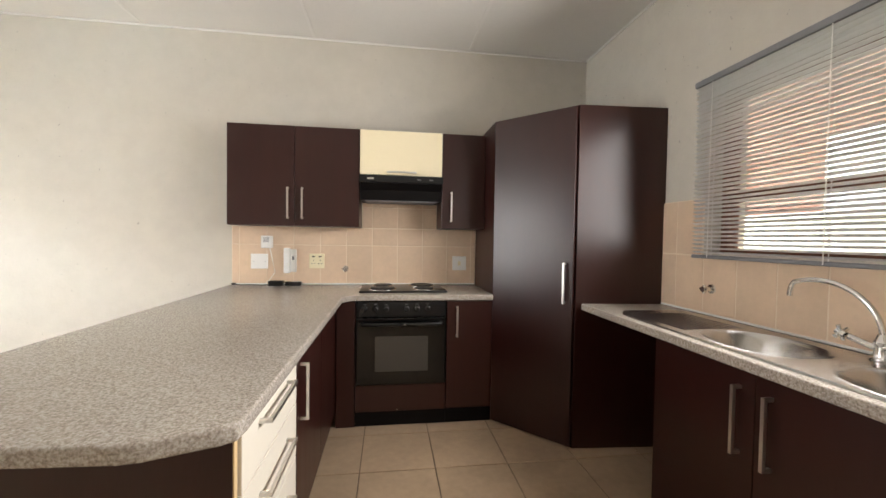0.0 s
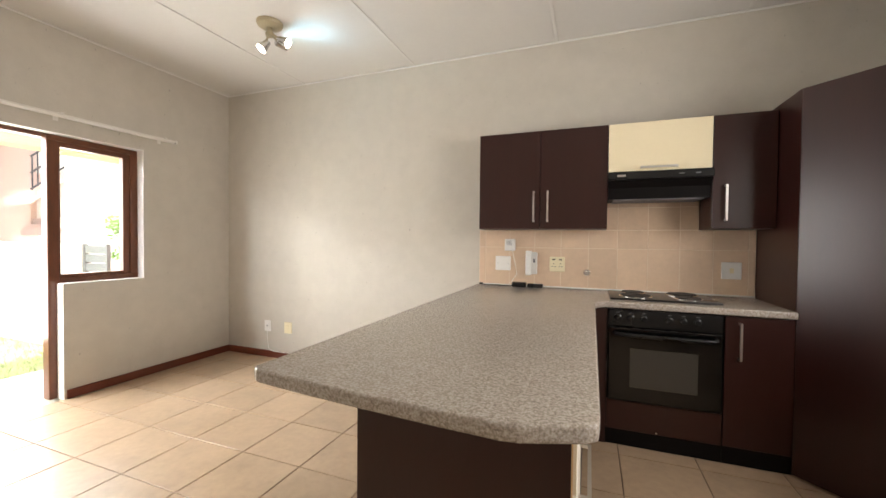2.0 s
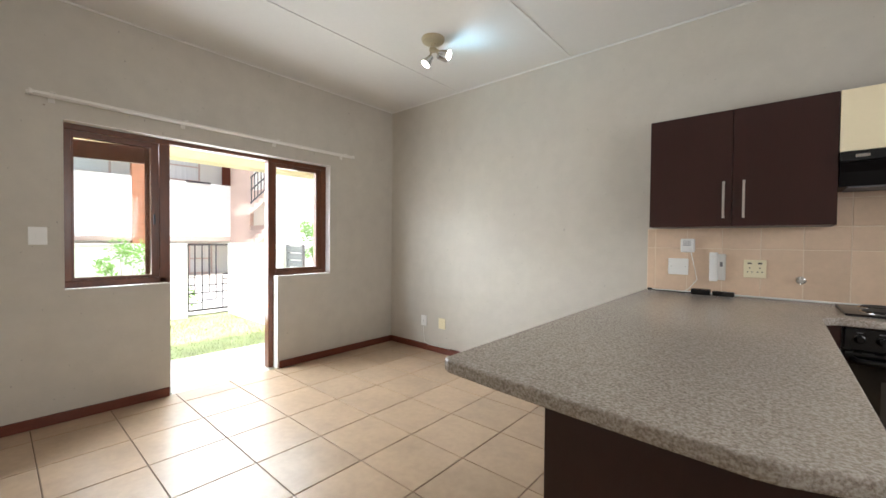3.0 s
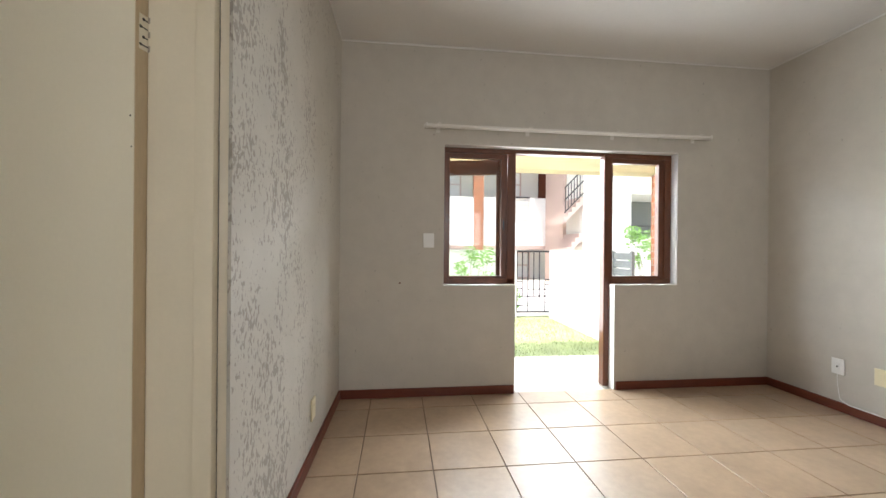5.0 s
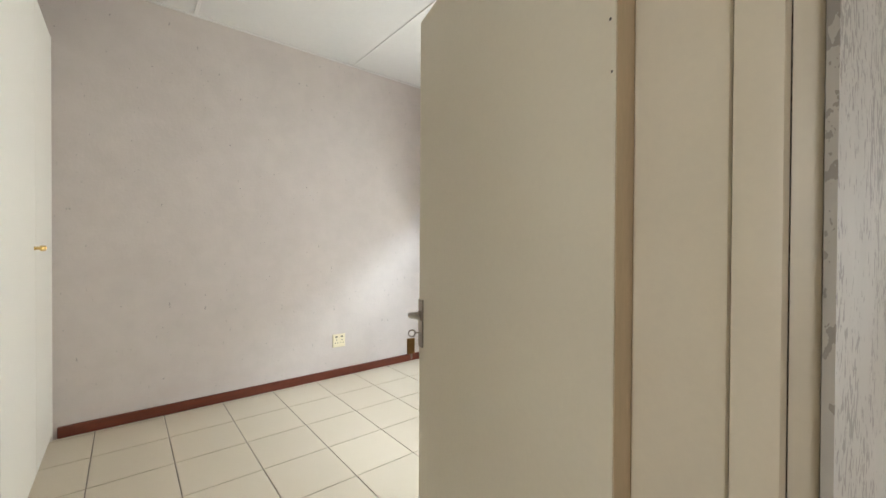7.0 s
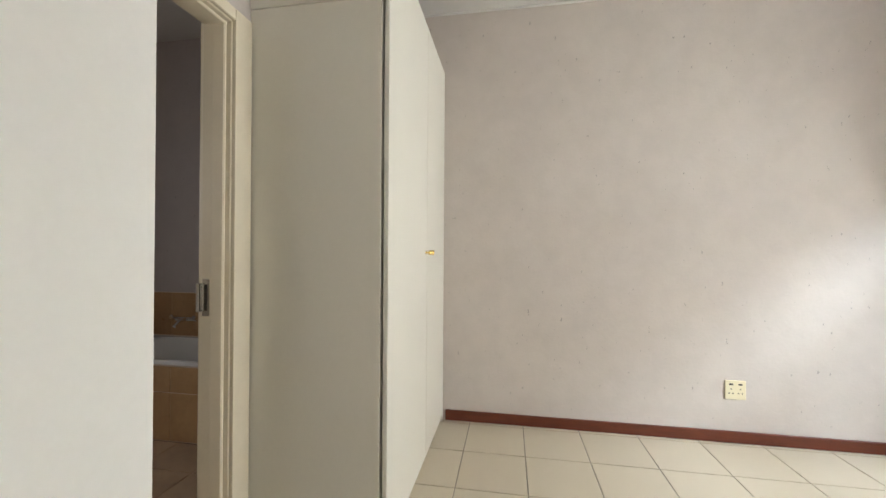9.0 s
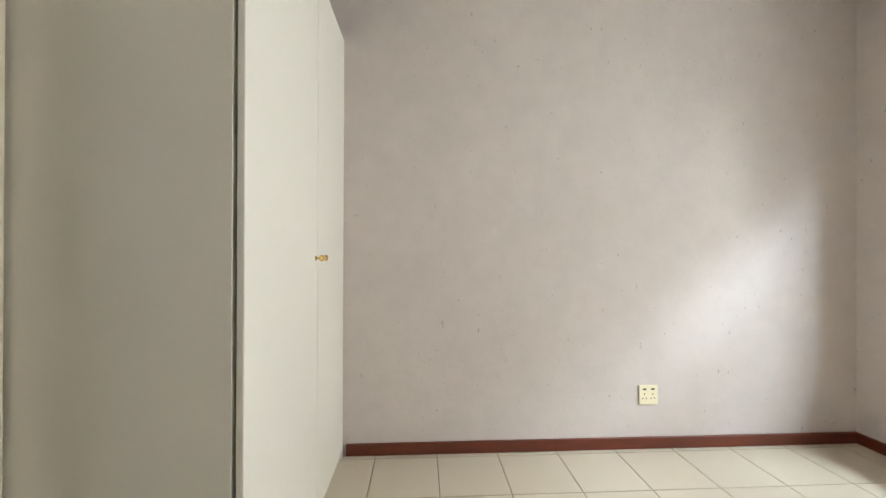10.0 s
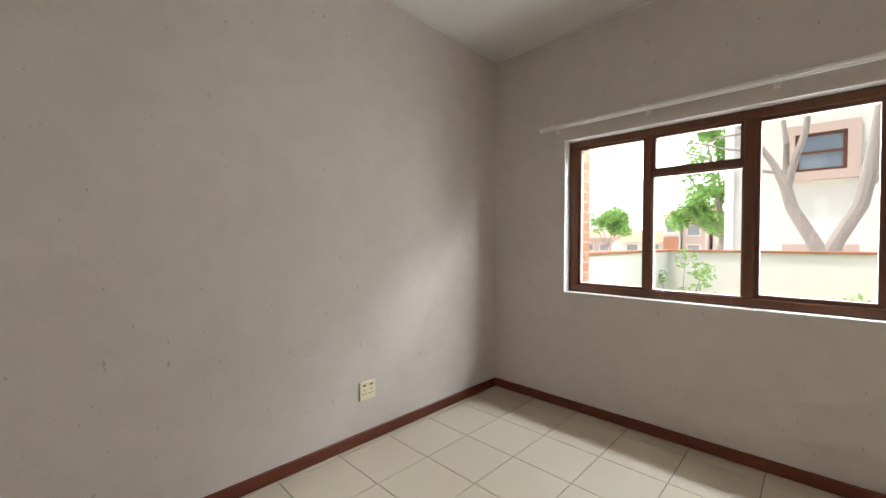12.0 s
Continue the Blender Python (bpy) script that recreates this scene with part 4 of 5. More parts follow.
# venetian blind
bl = thing("venetian_blind", (5.80, -2.06, 1.20), "lowered half-open aluminium venetian blind over the kitchen window", "blind")
part("head_rail", solid((5.785, 5.822, -2.90, -1.285, 2.128, 2.160), bevel=0.003), M_GREY, bl)
part("bottom_rail", solid((5.788, 5.812, -2.90, -1.290, 1.204, 1.222), bevel=0.004), M_GREY, bl)
slat = bmesh.new()
ns = 5
prev = None
for k in range(ns + 1):
    u = (k / ns - 0.5) * 0.025
    a, b = slat.verts.new((u * 0.91, 0.805, -u * 0.41 + 0.0016 * (1 - (2 * k / ns - 1) ** 2))), slat.verts.new((u * 0.91, -0.805, -u * 0.41 + 0.0016 * (1 - (2 * k / ns - 1) ** 2)))
    if prev:
        slat.faces.new((prev[0], prev[1], b, a))
    prev = (a, b)
slat_me = mesh_of("slat", slat, M_BLIND, smooth=True)
z = 1.236
while z < 2.122:
    ob = new("slat", slat_me)
    ob.parent = bl
    ob.location = Vector((5.800, -2.095, z + random.uniform(-0.0008, 0.0008))) - OFF[bl.name]
    ob.rotation_euler = (random.uniform(-0.0015, 0.0015), random.uniform(-0.04, 0.04), 0)
    z += 0.0215
for y in (-1.40, -1.95, -2.50):
    part("ladder_cord", solid((5.787, 5.7885, y - 0.002, y + 0.002, 1.21, 2.13), (5.8115, 5.813, y - 0.002, y + 0.002, 1.21, 2.13)), M_WHITE, bl)

# ceiling lamp with spot heads
cl = thing("ceiling_spotlight", (1.58, -0.99, H), "brass-toned ceiling spotlight with three swivel heads", "lamp")
part("ceiling_plate", lathe([(0.092, 0), (0.092, 0.010), (0.084, 0.026), (0.060, 0.036), (0.02, 0.040)], (1.58, -0.99, H - 0.001), "-Z", 32), M_KHAKI, cl, smooth=True)
part("stem", lathe([(0.022, 0.0), (0.020, 0.030), (0.030, 0.040), (0.028, 0.062), (0.010, 0.070)], (1.58, -0.99, H - 0.038), "-Z", 20), M_KHAKI, cl, smooth=True)
for dx, dy, drop, tx, ty, tz in ((-0.022, -0.020, 0.165, -0.30, -0.50, -0.80), (0.078, 0.040, 0.125, 0.78, 0.25, -0.35), (0.020, 0.075, 0.120, 0.35, 0.85, 0.10)):
    base = Vector((1.58 + dx * 0.25, -0.99 + dy * 0.25, H - 0.085))
    d = Vector((tx, ty, tz)).normalized()
    piv = Vector((1.58 + dx, -0.99 + dy, H - drop))
    arm = part("arm", rod(base, piv, 0.008), M_KHAKI, cl, smooth=True)
    q = d.to_track_quat("Z", "Y").to_matrix().to_4x4()
    hd = part("shade", lathe([(0.010, -0.045), (0.022, -0.040), (0.027, -0.015), (0.034, 0.020), (0.038, 0.040), (0.036, 0.040), (0.030, 0.016)], piv + d * 0.01, q, 20), M_STEEL, cl, "small metal spot shade", smooth=True)
    part("bulb", lathe([(0.011, 0.0), (0.027, 0.014), (0.033, 0.029), (0.027, 0.040), (0.003, 0.046)], piv + d * 0.008, q, 18), M_COOLBULB if tz > 0 else M_BULB, hd, "lit reflector bulb", smooth=True)
spot = new("spot_beam", bpy.data.lights.new("spot_beam", "SPOT"))
spot.data.energy, spot.data.spot_size, spot.data.spot_blend, spot.data.shadow_soft_size, spot.data.color = 1.7, radians(110), 1.0, 0.10, (0.30, 0.72, 1.0)
spot.matrix_world = look((1.66, -0.86, 2.66), (1.95, -0.74, H))


# ---- bedroom doorway ----
dfb = thing("door_frame_bedroom", ((DX0 + DX1) / 2, -3.95, 0), "cream painted steel door frame", "door frame", kind="structure")
for x, s in ((DX0, 1), (DX1, -1)):
    def span(a, b):
        return tuple(sorted((x + s * a, x + s * b)))
    part("jamb_lining", solid((*span(-0.0215, -0.008), -4.073, -3.936, 0, 2.045), bevel=0.003), M_STEELFRAME, dfb)
    part("stop", solid((*span(-0.0215, 0.016), -3.930, -3.874, 0, 2.045), bevel=0.007, seg=2), M_STEELFRAME, dfb, smooth=True)
    part("jamb_return", prism([(x - s * 0.036, SOUTH(x) - 0.016), (x - s * 0.030, SOUTH(x) - 0.016), (x - s * 0.022, -3.8735), (x - s * 0.036, -3.8735)][::s], 0.0, 2.045), M_STEELFRAME, dfb)
    part("nose", solid((*span(-0.060, -0.020), -4.086, -4.0735, 0, 2.09), bevel=0.005, seg=2), M_STEELFRAME, dfb, smooth=True)
part("head", solid((DX0 + 0.01, DX1 - 0.01, -4.073, -3.838, 2.046, 2.058), (DX0 + 0.01, DX1 - 0.01, -3.930, -3.868, 2.032, 2.046), (DX0 + 0.006, DX1 - 0.006, -4.088, -4.0735, 2.045, 2.09), bevel=0.003), M_STEELFRAME, dfb)


def flush_door(name, hinge, width, angle, label, hardware, lever_z=0.94, thick=0.042):
    """A flat painted leaf: local x along the leaf from the hinge, y its thickness."""
    ob = thing(name, (hinge[0], hinge[1], 0.0), label, "door", kind="structure", turn=angle)
    h = thick / 2
    part("leaf", solid((0.0, width, -h, h, 0.008, 2.032), bevel=0.002), M_DOOR, ob)
    # thin strip on the edge, coloured as door paint in shade
    part("hinge_edge", solid((-0.003, -0.0002, -h + 0.0005, h - 0.0005, 0.010, 2.030)), M_SHADEEDGE, ob, "door edge in darker tan, its shade put into the colour")
    for z in (0.25, 1.832):
        # butt hinge: one leaf on the door's edge, one on the jamb
        part("hinge", solid((-0.0055, -0.003, -h + 0.001, h - 0.010, z - 0.052, z + 0.052), bevel=0.0008), M_DOOR, ob, "painted-over steel butt hinge")
        part("hinge", solid((-0.030, -0.006, -h - 0.0075, -h - 0.0045, z - 0.052, z + 0.052), bevel=0.0008), M_DOOR, ob, "painted-over steel butt hinge")
        for k in range(5):
            part("knuckle", rod((-0.0085, -h - 0.001, z - 0.052 + 0.0212 * k), (-0.0085, -h - 0.001, z - 0.0335 + 0.0212 * k), 0.0068, 10), M_DOOR if k % 2 else M_AGED, ob, smooth=True)
        part("hinge_pin", rod((-0.0085, -h - 0.001, z - 0.062), (-0.0085, -h - 0.001, z + 0.060), 0.0045, 10), M_AGED, ob, smooth=True)
        for k, dz in enumerate((-0.038, -0.014, 0.014, 0.038)):
            y = -0.002 if k % 2 else 0.007
            part("screw", lathe([(0.0048, 0), (0.0040, 0.0012), (0.001, 0.0018)], (-0.0055, y, z + dz), "-X", 10), M_HOLE, ob, "dark screw head")
            part("scuff", solid((-0.0058, -0.0056, -h + 0.003, y - 0.004, z + dz - 0.0025, z + dz + 0.0015)), M_HOLE, ob, "dark scratch in the paint")
    for x, z, r in ((0.012, 1.58, 0.003), (0.008, 1.49, 0.0025)):
        part("chip", lathe([(r, 0), (r * 0.6, 0.0006)], (x, h, z), "Y", 8), M_HOLE, ob, "small dark chip in the paint")
    if hardware:
        px = width - 0.024
        for s in (1, -1):
            f = h * s
            p = part("lock_plate", solid((px - 0.020, px + 0.020, min(f, f + 0.006 * s), max(f, f + 0.006 * s), lever_z - 0.122, lever_z + 0.055), bevel=0.0025, seg=2), M_AGED, ob, "aged metal lock plate")
            part("rose", lathe([(0.013, 0), (0.013, 0.006), (0.010, 0.009)], (px, f + 0.006 * s, lever_z), "Y" if s > 0 else "-Y", 16), M_AGED, p, smooth=True)
            part("lever", tube([(px, f + 0.012 * s, lever_z), (px, f + 0.036 * s, lever_z), (px - 0.006, f + 0.046 * s, lever_z), (px - 0.024, f + 0.049 * s, lever_z + 0.001), (px - 0.060, f + 0.047 * s, lever_z + 0.004), (px - 0.105, f + 0.044 * s, lever_z + 0.003)], [0.009, 0.009, 0.0105, 0.0105, 0.009, 0.006], 10), M_AGED, p, smooth=True)
        kx, kz = px, lever_z - 0.068
        for s in hardware:
            k = part("key", rod((kx, (h + 0.006) * s, kz), (kx, (h + 0.026) * s, kz), 0.003, 8), M_AGED, ob)
            ring = [(kx + 0.004 * math.cos(a), (h + 0.038) * s + 0.012 * math.cos(a) * s, kz + 0.012 * math.sin(a)) for a in [i * 0.4488 for i in range(15)]]
            part("key_bow", tube(ring, [0.0026] * 15, 6), M_AGED, k, smooth=True)
            part("key_fob", prism([(kx - 0.004, (h + 0.027) * s), (kx + 0.004, (h + 0.027) * s), (kx + 0.004, (h + 0.057) * s), (kx - 0.004, (h + 0.057) * s)][::s], kz - 0.075, kz - 0.018, 0.003, 2), M_FOB, k, "worn golden-brown key fob")
            part("spare_key", solid((kx - 0.001, kx + 0.001, min((h + 0.036) * s, (h + 0.042) * s), max((h + 0.036) * s, (h + 0.042) * s), kz - 0.095, kz - 0.070)), M_AGED, k, "small flat spare key")
    return ob


flush_door("door_2", (1.908, -4.0825), 0.897, -104.7, "cream painted flush bedroom door standing open, key in the lock", (1,))

# ---- wardrobe ----
wd = thing("wardrobe", (3.19, -6.49, 0), "ivory built-in wardrobe with two tall doors", "wardrobe")
WX = 2.905
part("side_panel", solid((WX + 0.026, 3.485, -5.825, -5.805, 0.0, 2.15), bevel=0.001), M_WARD, wd)
part("carcass", solid((WX + 0.03, 3.485, -7.088, -5.826, 0.002, 2.43)), M_WARD, wd)
part("top_fascia", solid((WX + 0.026, 3.485, -5.825, -5.801, 2.152, 2.44), bevel=0.001), M_WARD, wd)
part("end_filler", solid((WX, WX + 0.026, -7.088, -7.055, 0.0, 2.44), bevel=0.002), M_WARD, wd)
part("top_rail", solid((WX + 0.002, WX + 0.026, -7.055, -5.845, 2.405, 2.44), bevel=0.002), M_WARD, wd)
part("plinth", solid((WX + 0.012, WX + 0.03, -7.055, -5.845, 0.002, 0.05)), M_WARD, wd)
for y0, y1, ky in ((-6.506, -5.806, -6.474), (-7.052, -6.512, -6.546)):
    d = part("door", solid((WX - 0.004, WX + 0.016, y0, y1, 0.052, 2.400), bevel=0.004, seg=2), M_WARD, wd)
    part("knob", lathe([(0.011, 0), (0.009, 0.003), (0.005, 0.008), (0.006, 0.016), (0.013, 0.020), (0.015, 0.027), (0.010, 0.033), (0.001, 0.034)], (WX - 0.004, ky, 1.172), "-X", 18), M_BRASS, d, "small brass knob", smooth=True)

# ---- bathroom doorway and bathroom ----
bf = thing("door_frame_bathroom", (3.54, -5.44, 0), "cream painted steel frame of the bathroom door", "door frame", kind="structure")
for y, s in ((-5.70, -1), (-4.915, 1)):
    lo, hi = (y - 0.094, y) if s < 0 else (y, y + 0.046)
    for x in (3.468, 3.603):
        part("jamb", solid((x, x + 0.018, lo, hi, 0, 2.09), bevel=0.005, seg=2), M_STEELFRAME, bf, smooth=True)
    a, b = (y - 0.010, y + 0.004) if s < 0 else (y - 0.004, y + 0.010)
    part("jamb_lining", solid((3.484, 3.606, a, b, 0, 2.045), bevel=0.003), M_STEELFRAME, bf)
    a, b = (y + 0.004, y + 0.018) if s < 0 else (y - 0.018, y - 0.004)
    part("stop", solid((3.502, 3.556, a, b, 0, 2.045), bevel=0.005), M_STEELFRAME, bf)
part("head", solid((3.468, 3.486, -5.70, -4.915, 2.045, 2.09), (3.484, 3.606, -5.70, -4.915, 2.041, 2.055), (3.502, 3.556, -5.696, -4.919, 2.028, 2.041), bevel=0.003), M_STEELFRAME, bf)
part("strike_lip", solid((3.598, 3.612, -5.696, -5.676, 0.945, 1.055), bevel=0.002), M_STEEL, bf, "bent steel strike lip")
stk = part("strike_plate", solid((3.568, 3.598, -5.6958, -5.6918, 0.93, 1.07), bevel=0.001), M_STEEL, bf, "steel strike plate")
part("slot", solid((3.576, 3.590, -5.6918, -5.6912, 0.95, 1.05)), M_HOLE, stk)
flush_door("door_3", (3.625, -4.94), 0.74, 2.0, "cream painted bathroom door standing open into the bathroom", (1,))

BY, BZ = -6.47, 0.468
bt = thing("bathtub", (4.6, -6.78, 0), "white bathtub set in a tan tiled surround", "bathtub")
bm = bmesh.new()
prof = [(1.0, 0.0), (0.985, 0.022), (0.93, 0.024), (0.90, 0.010), (0.86, -0.10), (0.80, -0.28), (0.70, -0.36), (0.0, -0.37)]
rings = []
for s, h in prof:
    ring = []
    for k in range(40):
        a = 6.2832 * k / 40
        e = 0.35
        cx, cy = math.copysign(abs(math.cos(a)) ** e, math.cos(a)), math.copysign(abs(math.sin(a)) ** e, math.sin(a))
        ring.append(bm.verts.new((4.43 + 0.81 * cx * (s if s < 0.95 else s), -6.775 + 0.305 * cy * (s - (1 - s) * 0.4 if s > 0.6 else s), BZ + h)))
    rings.append(ring)
for r0, r1 in zip(rings, rings[1:]):
    for k in range(40):
        bm.faces.new((r0[k], r0[(k + 1) % 40], r1[(k + 1) % 40], r1[k]))
bmesh.ops.recalc_face_normals(bm, faces=bm.faces[:])
part("tub", bm, M_ENAMEL, bt, smooth=True)
part("overflow", lathe([(0.032, 0), (0.030, 0.006), (0.012, 0.008), (0.002, 0.007)], (5.135, -6.80, BZ - 0.075), "-X", 20), M_CHROME, bt, "chrome overflow cover", smooth=True)
part("ledge", solid((5.242, 5.478, -7.07, BY - 0.021, 0.30, BZ)), M_BATHTILE, bt, "tan tiled ledge")
part("access_panel", solid((5.19, 5.37, BY + 0.013, BY + 0.020, 0.14, 0.455), bevel=0.002), M_WHITE, bt, "white access panel")
part("apron", solid((3.602, 5.478, BY - 0.02, BY, 0.0, BZ - 0.004)), M_SGROUT, bt)
mt = thing("bath_mixer", (4.92, -7.05, 0.62), "chrome bath mixer on the tiled wall", "tap")
part("body", rod((4.83, -7.035, 0.64), (5.01, -7.035, 0.64), 0.017), M_CHROME, mt, smooth=True)
part("spout", tube([(4.92, -7.035, 0.64), (4.92, -6.96, 0.635), (4.92, -6.92, 0.60)], [0.014, 0.013, 0.012], 10), M_CHROME, mt, smooth=True)
for x in (4.82, 5.02):
    part("cross_handle", rod((x, -7.06, 0.64), (x, -6.99, 0.66), 0.017), M_CHROME, mt, smooth=True)
tr = thing("towel_ring", (5.48, -6.63, 1.40), "metal towel ring on the bathroom wall", "towel ring")
part("rosette", lathe([(0.028, 0), (0.026, 0.012), (0.014, 0.03), (0.012, 0.045)], (5.48, -6.63, 1.46), "-X", 18), M_AGED, tr, smooth=True)
part("ring", tube([(5.43, -6.63 + 0.075 * math.sin(a), 1.385 + 0.075 * math.cos(a)) for a in [i * 0.2618 for i in range(25)]], [0.005] * 25, 8), M_AGED, tr, smooth=True)
wb = thing("wash_basin", (5.22, -6.08, 0), "white wash basin on a pedestal in the bathroom", "basin")
part("bowl", lathe([(0.06, 0.60), (0.16, 0.68), (0.23, 0.80), (0.245, 0.845), (0.225, 0.85), (0.17, 0.76), (0.02, 0.70)], (5.22, -6.08, 0), "Z", 28), M_ENAMEL, wb, smooth=True)
part("pedestal", lathe([(0.11, 0.0), (0.10, 0.05), (0.075, 0.3), (0.08, 0.62), (0.02, 0.63)], (5.24, -6.08, 0), "Z", 24), M_ENAMEL, wb, smooth=True)

# window out of view, added as a light source for the bathroom
w4 = thing("window_4", (5.6, -4.75, 1.4), "unseen brown wooden window, added to light the bathroom", "window", kind="structure")
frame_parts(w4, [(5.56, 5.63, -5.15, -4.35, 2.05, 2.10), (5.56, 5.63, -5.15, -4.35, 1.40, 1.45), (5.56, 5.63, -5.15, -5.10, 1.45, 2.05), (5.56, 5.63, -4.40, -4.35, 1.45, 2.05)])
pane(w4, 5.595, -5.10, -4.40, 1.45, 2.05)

# ---- outdoors ----
one("ground", solid((-300, 300, -300, 300, -0.5, -0.075)), M_GRASS, "green lawn ground", "ground", kind="structure", base=(0, 0, -0.075))
one("pavement", solid((-60, -3.96, -60, 60, -0.07, -0.050)), M_PAVE, "pale paved yard between the houses", "pavement", kind="structure")
one("patio_floor", solid((-1.22, -0.26, -4.3, 0.1, -0.07, -0.045)), M_PAVE, "pale concrete patio slab", "patio", kind="structure")
one("threshold", solid((-0.26, -0.021, -2.327, -1.522, -0.07, -0.012), bevel=0.003), M_PAVE, "pale concrete door threshold", "threshold", kind="structure")
one("roof", solid((-1.45, -0.57, -4.4, 0.9, 2.42, 2.52), (-0.26, 6.4, -7.6, 0.5, H + T + 0.01, H + T + 0.12)), M_BEAM, "cream soffit of the patio roof and eaves", "roof", kind="structure")
one("patio_beam", solid((-1.42, -1.20, -4.4, 0.9, 2.13, 2.42), bevel=0.006), M_BEAM, "cream plastered beam across the patio", "beam", kind="structure")
pier_thing = one("brick_pier", solid((-1.32, -1.06, -0.22, 0.12, -0.06, 2.128)), M_BRICK, "red face-brick pier carrying the patio beam", "pier", kind="structure")
one("brick_pier", solid((-0.78, -0.564, -7.4, -6.455, -0.06, 2.40)), M_BRICK, "red face-brick pier beside the bedroom window", "pier", kind="structure")
gw = one("garden_wall", solid((-3.95, -3.80, -6.75, -1.15, -0.07, 1.15), (-3.80, -0.79, -6.75, -6.60, -0.07, 1.15), (-3.95, -3.80, -0.44, -0.30, -0.07, 1.19), (-3.80, -1.78, -0.52, -0.38, -0.07, 1.19)), M_GWALL, "white plastered garden wall", "wall", kind="structure", base=(-3.87, -4, -0.07))
part("coping", solid((-3.98, -3.77, -6.78, -3.3, 1.152, 1.180), (-3.77, -0.79, -6.78, -6.57, 1.152, 1.180), bevel=0.004), M_COPING, gw, "terracotta coping")
part("coping", solid((-3.96, -3.79, -3.295, -1.15, 1.152, 1.178), bevel=0.004), M_GWALL, gw)
GY = -1.13
gate = thing("garden_gate", (-3.87, GY + 0.33, -0.05), "dark steel garden gate with uneven bars", "gate")
for y in (GY, GY + 0.66):
    part("stile", solid((-3.885, -3.855, y - 0.015, y + 0.015, 0.02, 1.18)), M_GATE, gate)
for z in (0.035, 1.165):
    part("rail", solid((-3.885, -3.855, GY + 0.015, GY + 0.645, z - 0.015, z + 0.015)), M_GATE, gate)
for k, (z0, z1) in enumerate(((0.33, 1.15), (0.05, 1.15), (0.33, 1.15), (0.20, 1.15), (0.05, 0.62))):
    y = GY + 0.11 * (k + 1)
    part("bar", solid((-3.878, -3.862, y - 0.008, y + 0.008, z0, z1)), M_GATE, gate)
for y0, y1, z in ((0.015, 0.645, 0.33), (0.015, 0.11, 0.47), (0.015, 0.11, 0.60), (0.22, 0.44, 0.20), (0.22, 0.55, 0.46), (0.55, 0.645, 0.20), (0.55, 0.645, 0.46), (0.55, 0.645, 0.55), (0.55, 0.645, 0.64), (0.015, 0.22, 0.16)):
    part("cross_bar", solid((-3.878, -3.862, GY + y0, GY + y1, z - 0.009, z + 0.009)), M_GATE, gate)
part("latch_box", solid((-3.90, -3.845, GY + 0.675, GY + 0.70, 0.60, 0.70), bevel=0.003), M_GATE, gate)
sp_ = thing("slatted_screen", (-1.55, -0.45, -0.05), "grey slatted screen between garden wall and pier", "screen")
for x in (-1.76, -1.34):
    part("post", solid((x - 0.02, x + 0.02, -0.47, -0.43, -0.06, 1.19)), M_GREY, sp_)
for k in range(11):
    part("slat", solid((-1.74, -1.36, -0.462, -0.440, 0.06 + k * 0.102, 0.06 + k * 0.102 + 0.088), bevel=0.003), M_GREY, sp_)


def far_window(parent, x, y0, y1, z0, z1, surround=0.0, bars=1, material=None, mat_frame=None, glazing=None):
    """A window on a facade that faces east."""
    w = part("window", solid((x, x + 0.02, y0, y1, z0, z1)), glazing or M_PANE, parent)
    f = 0.06
    bx = [(x, x + 0.05, y0 - f, y0, z0 - f, z1 + f), (x, x + 0.05, y1, y1 + f, z0 - f, z1 + f), (x, x + 0.05, y0, y1, z1, z1 + f), (x, x + 0.05, y0, y1, z0 - f, z0)]
    for k in range(bars):
        zz = z0 + (z1 - z0) * (k + 1) / (bars + 1)
        bx.append((x, x + 0.045, y0, y1, zz - 0.025, zz + 0.025))
    part("frame", solid(*bx), mat_frame or M_FRAME, w)
    if surround:
        s, g = surround, f
        part("surround", solid((x, x + 0.10, y0 - s, y0 - g, z0 - s, z1 + s), (x, x + 0.10, y1 + g, y1 + s, z0 - s, z1 + s), (x, x + 0.10, y0 - g, y1 + g, z1 + g, z1 + s), (x, x + 0.16, y0 - s * 1.1, y1 + s * 1.1, z0 - s, z0 - g)), material, w)


# flats across the yard, seen through the patio door
ap = thing("apartment_building", (-14, 0, 0), "cream apartment block with brick columns and white balconies", "building")
part("wall", solid((-20, -13.2, -4.9, 6, -0.06, 5.6)), M_FACADE, ap)
part("roof", solid((-20.4, -11.6, -5.2, 6.4, 5.6, 5.8)), M_ROOF, ap)
for y0, y1 in ((-4.4, -0.36), (0.02, 1.15), (1.95, 2.94)):
    b = part("balcony", solid((-12.15, -12.0, y0, y1, 1.36, 3.28)), M_GWALL, ap)
    part("slab", solid((-13.2, -12.15, y0, y1, 1.36, 1.55)), M_FACADE, b)
    # brownish band; the shaded line under the balcony is put into its colour
    part("shade_band", solid((-12.17, -11.97, y0, y1, 1.20, 1.355)), M_PINK, b)
# the low bay between the balcony walls, filled with pale louvres
b = part("balcony", solid((-12.15, -12.0, 1.152, 1.948, 1.36, 2.35)), M_GWALL, ap)
# same shaded line, drawn as a darker band below the low bay
part("shade_band", solid((-12.17, -11.97, 1.152, 1.948, 1.20, 1.355)), M_PINK, b)
for k in range(9):
    part("louvre", solid((-12.11, -12.06, 1.16, 1.94, 2.39 + 0.10 * k, 2.46 + 0.10 * k)), M_RAIL, b)
part("handrail", solid((-12.13, -12.03, 1.152, 1.948, 3.28, 3.33)), M_GATE, b)
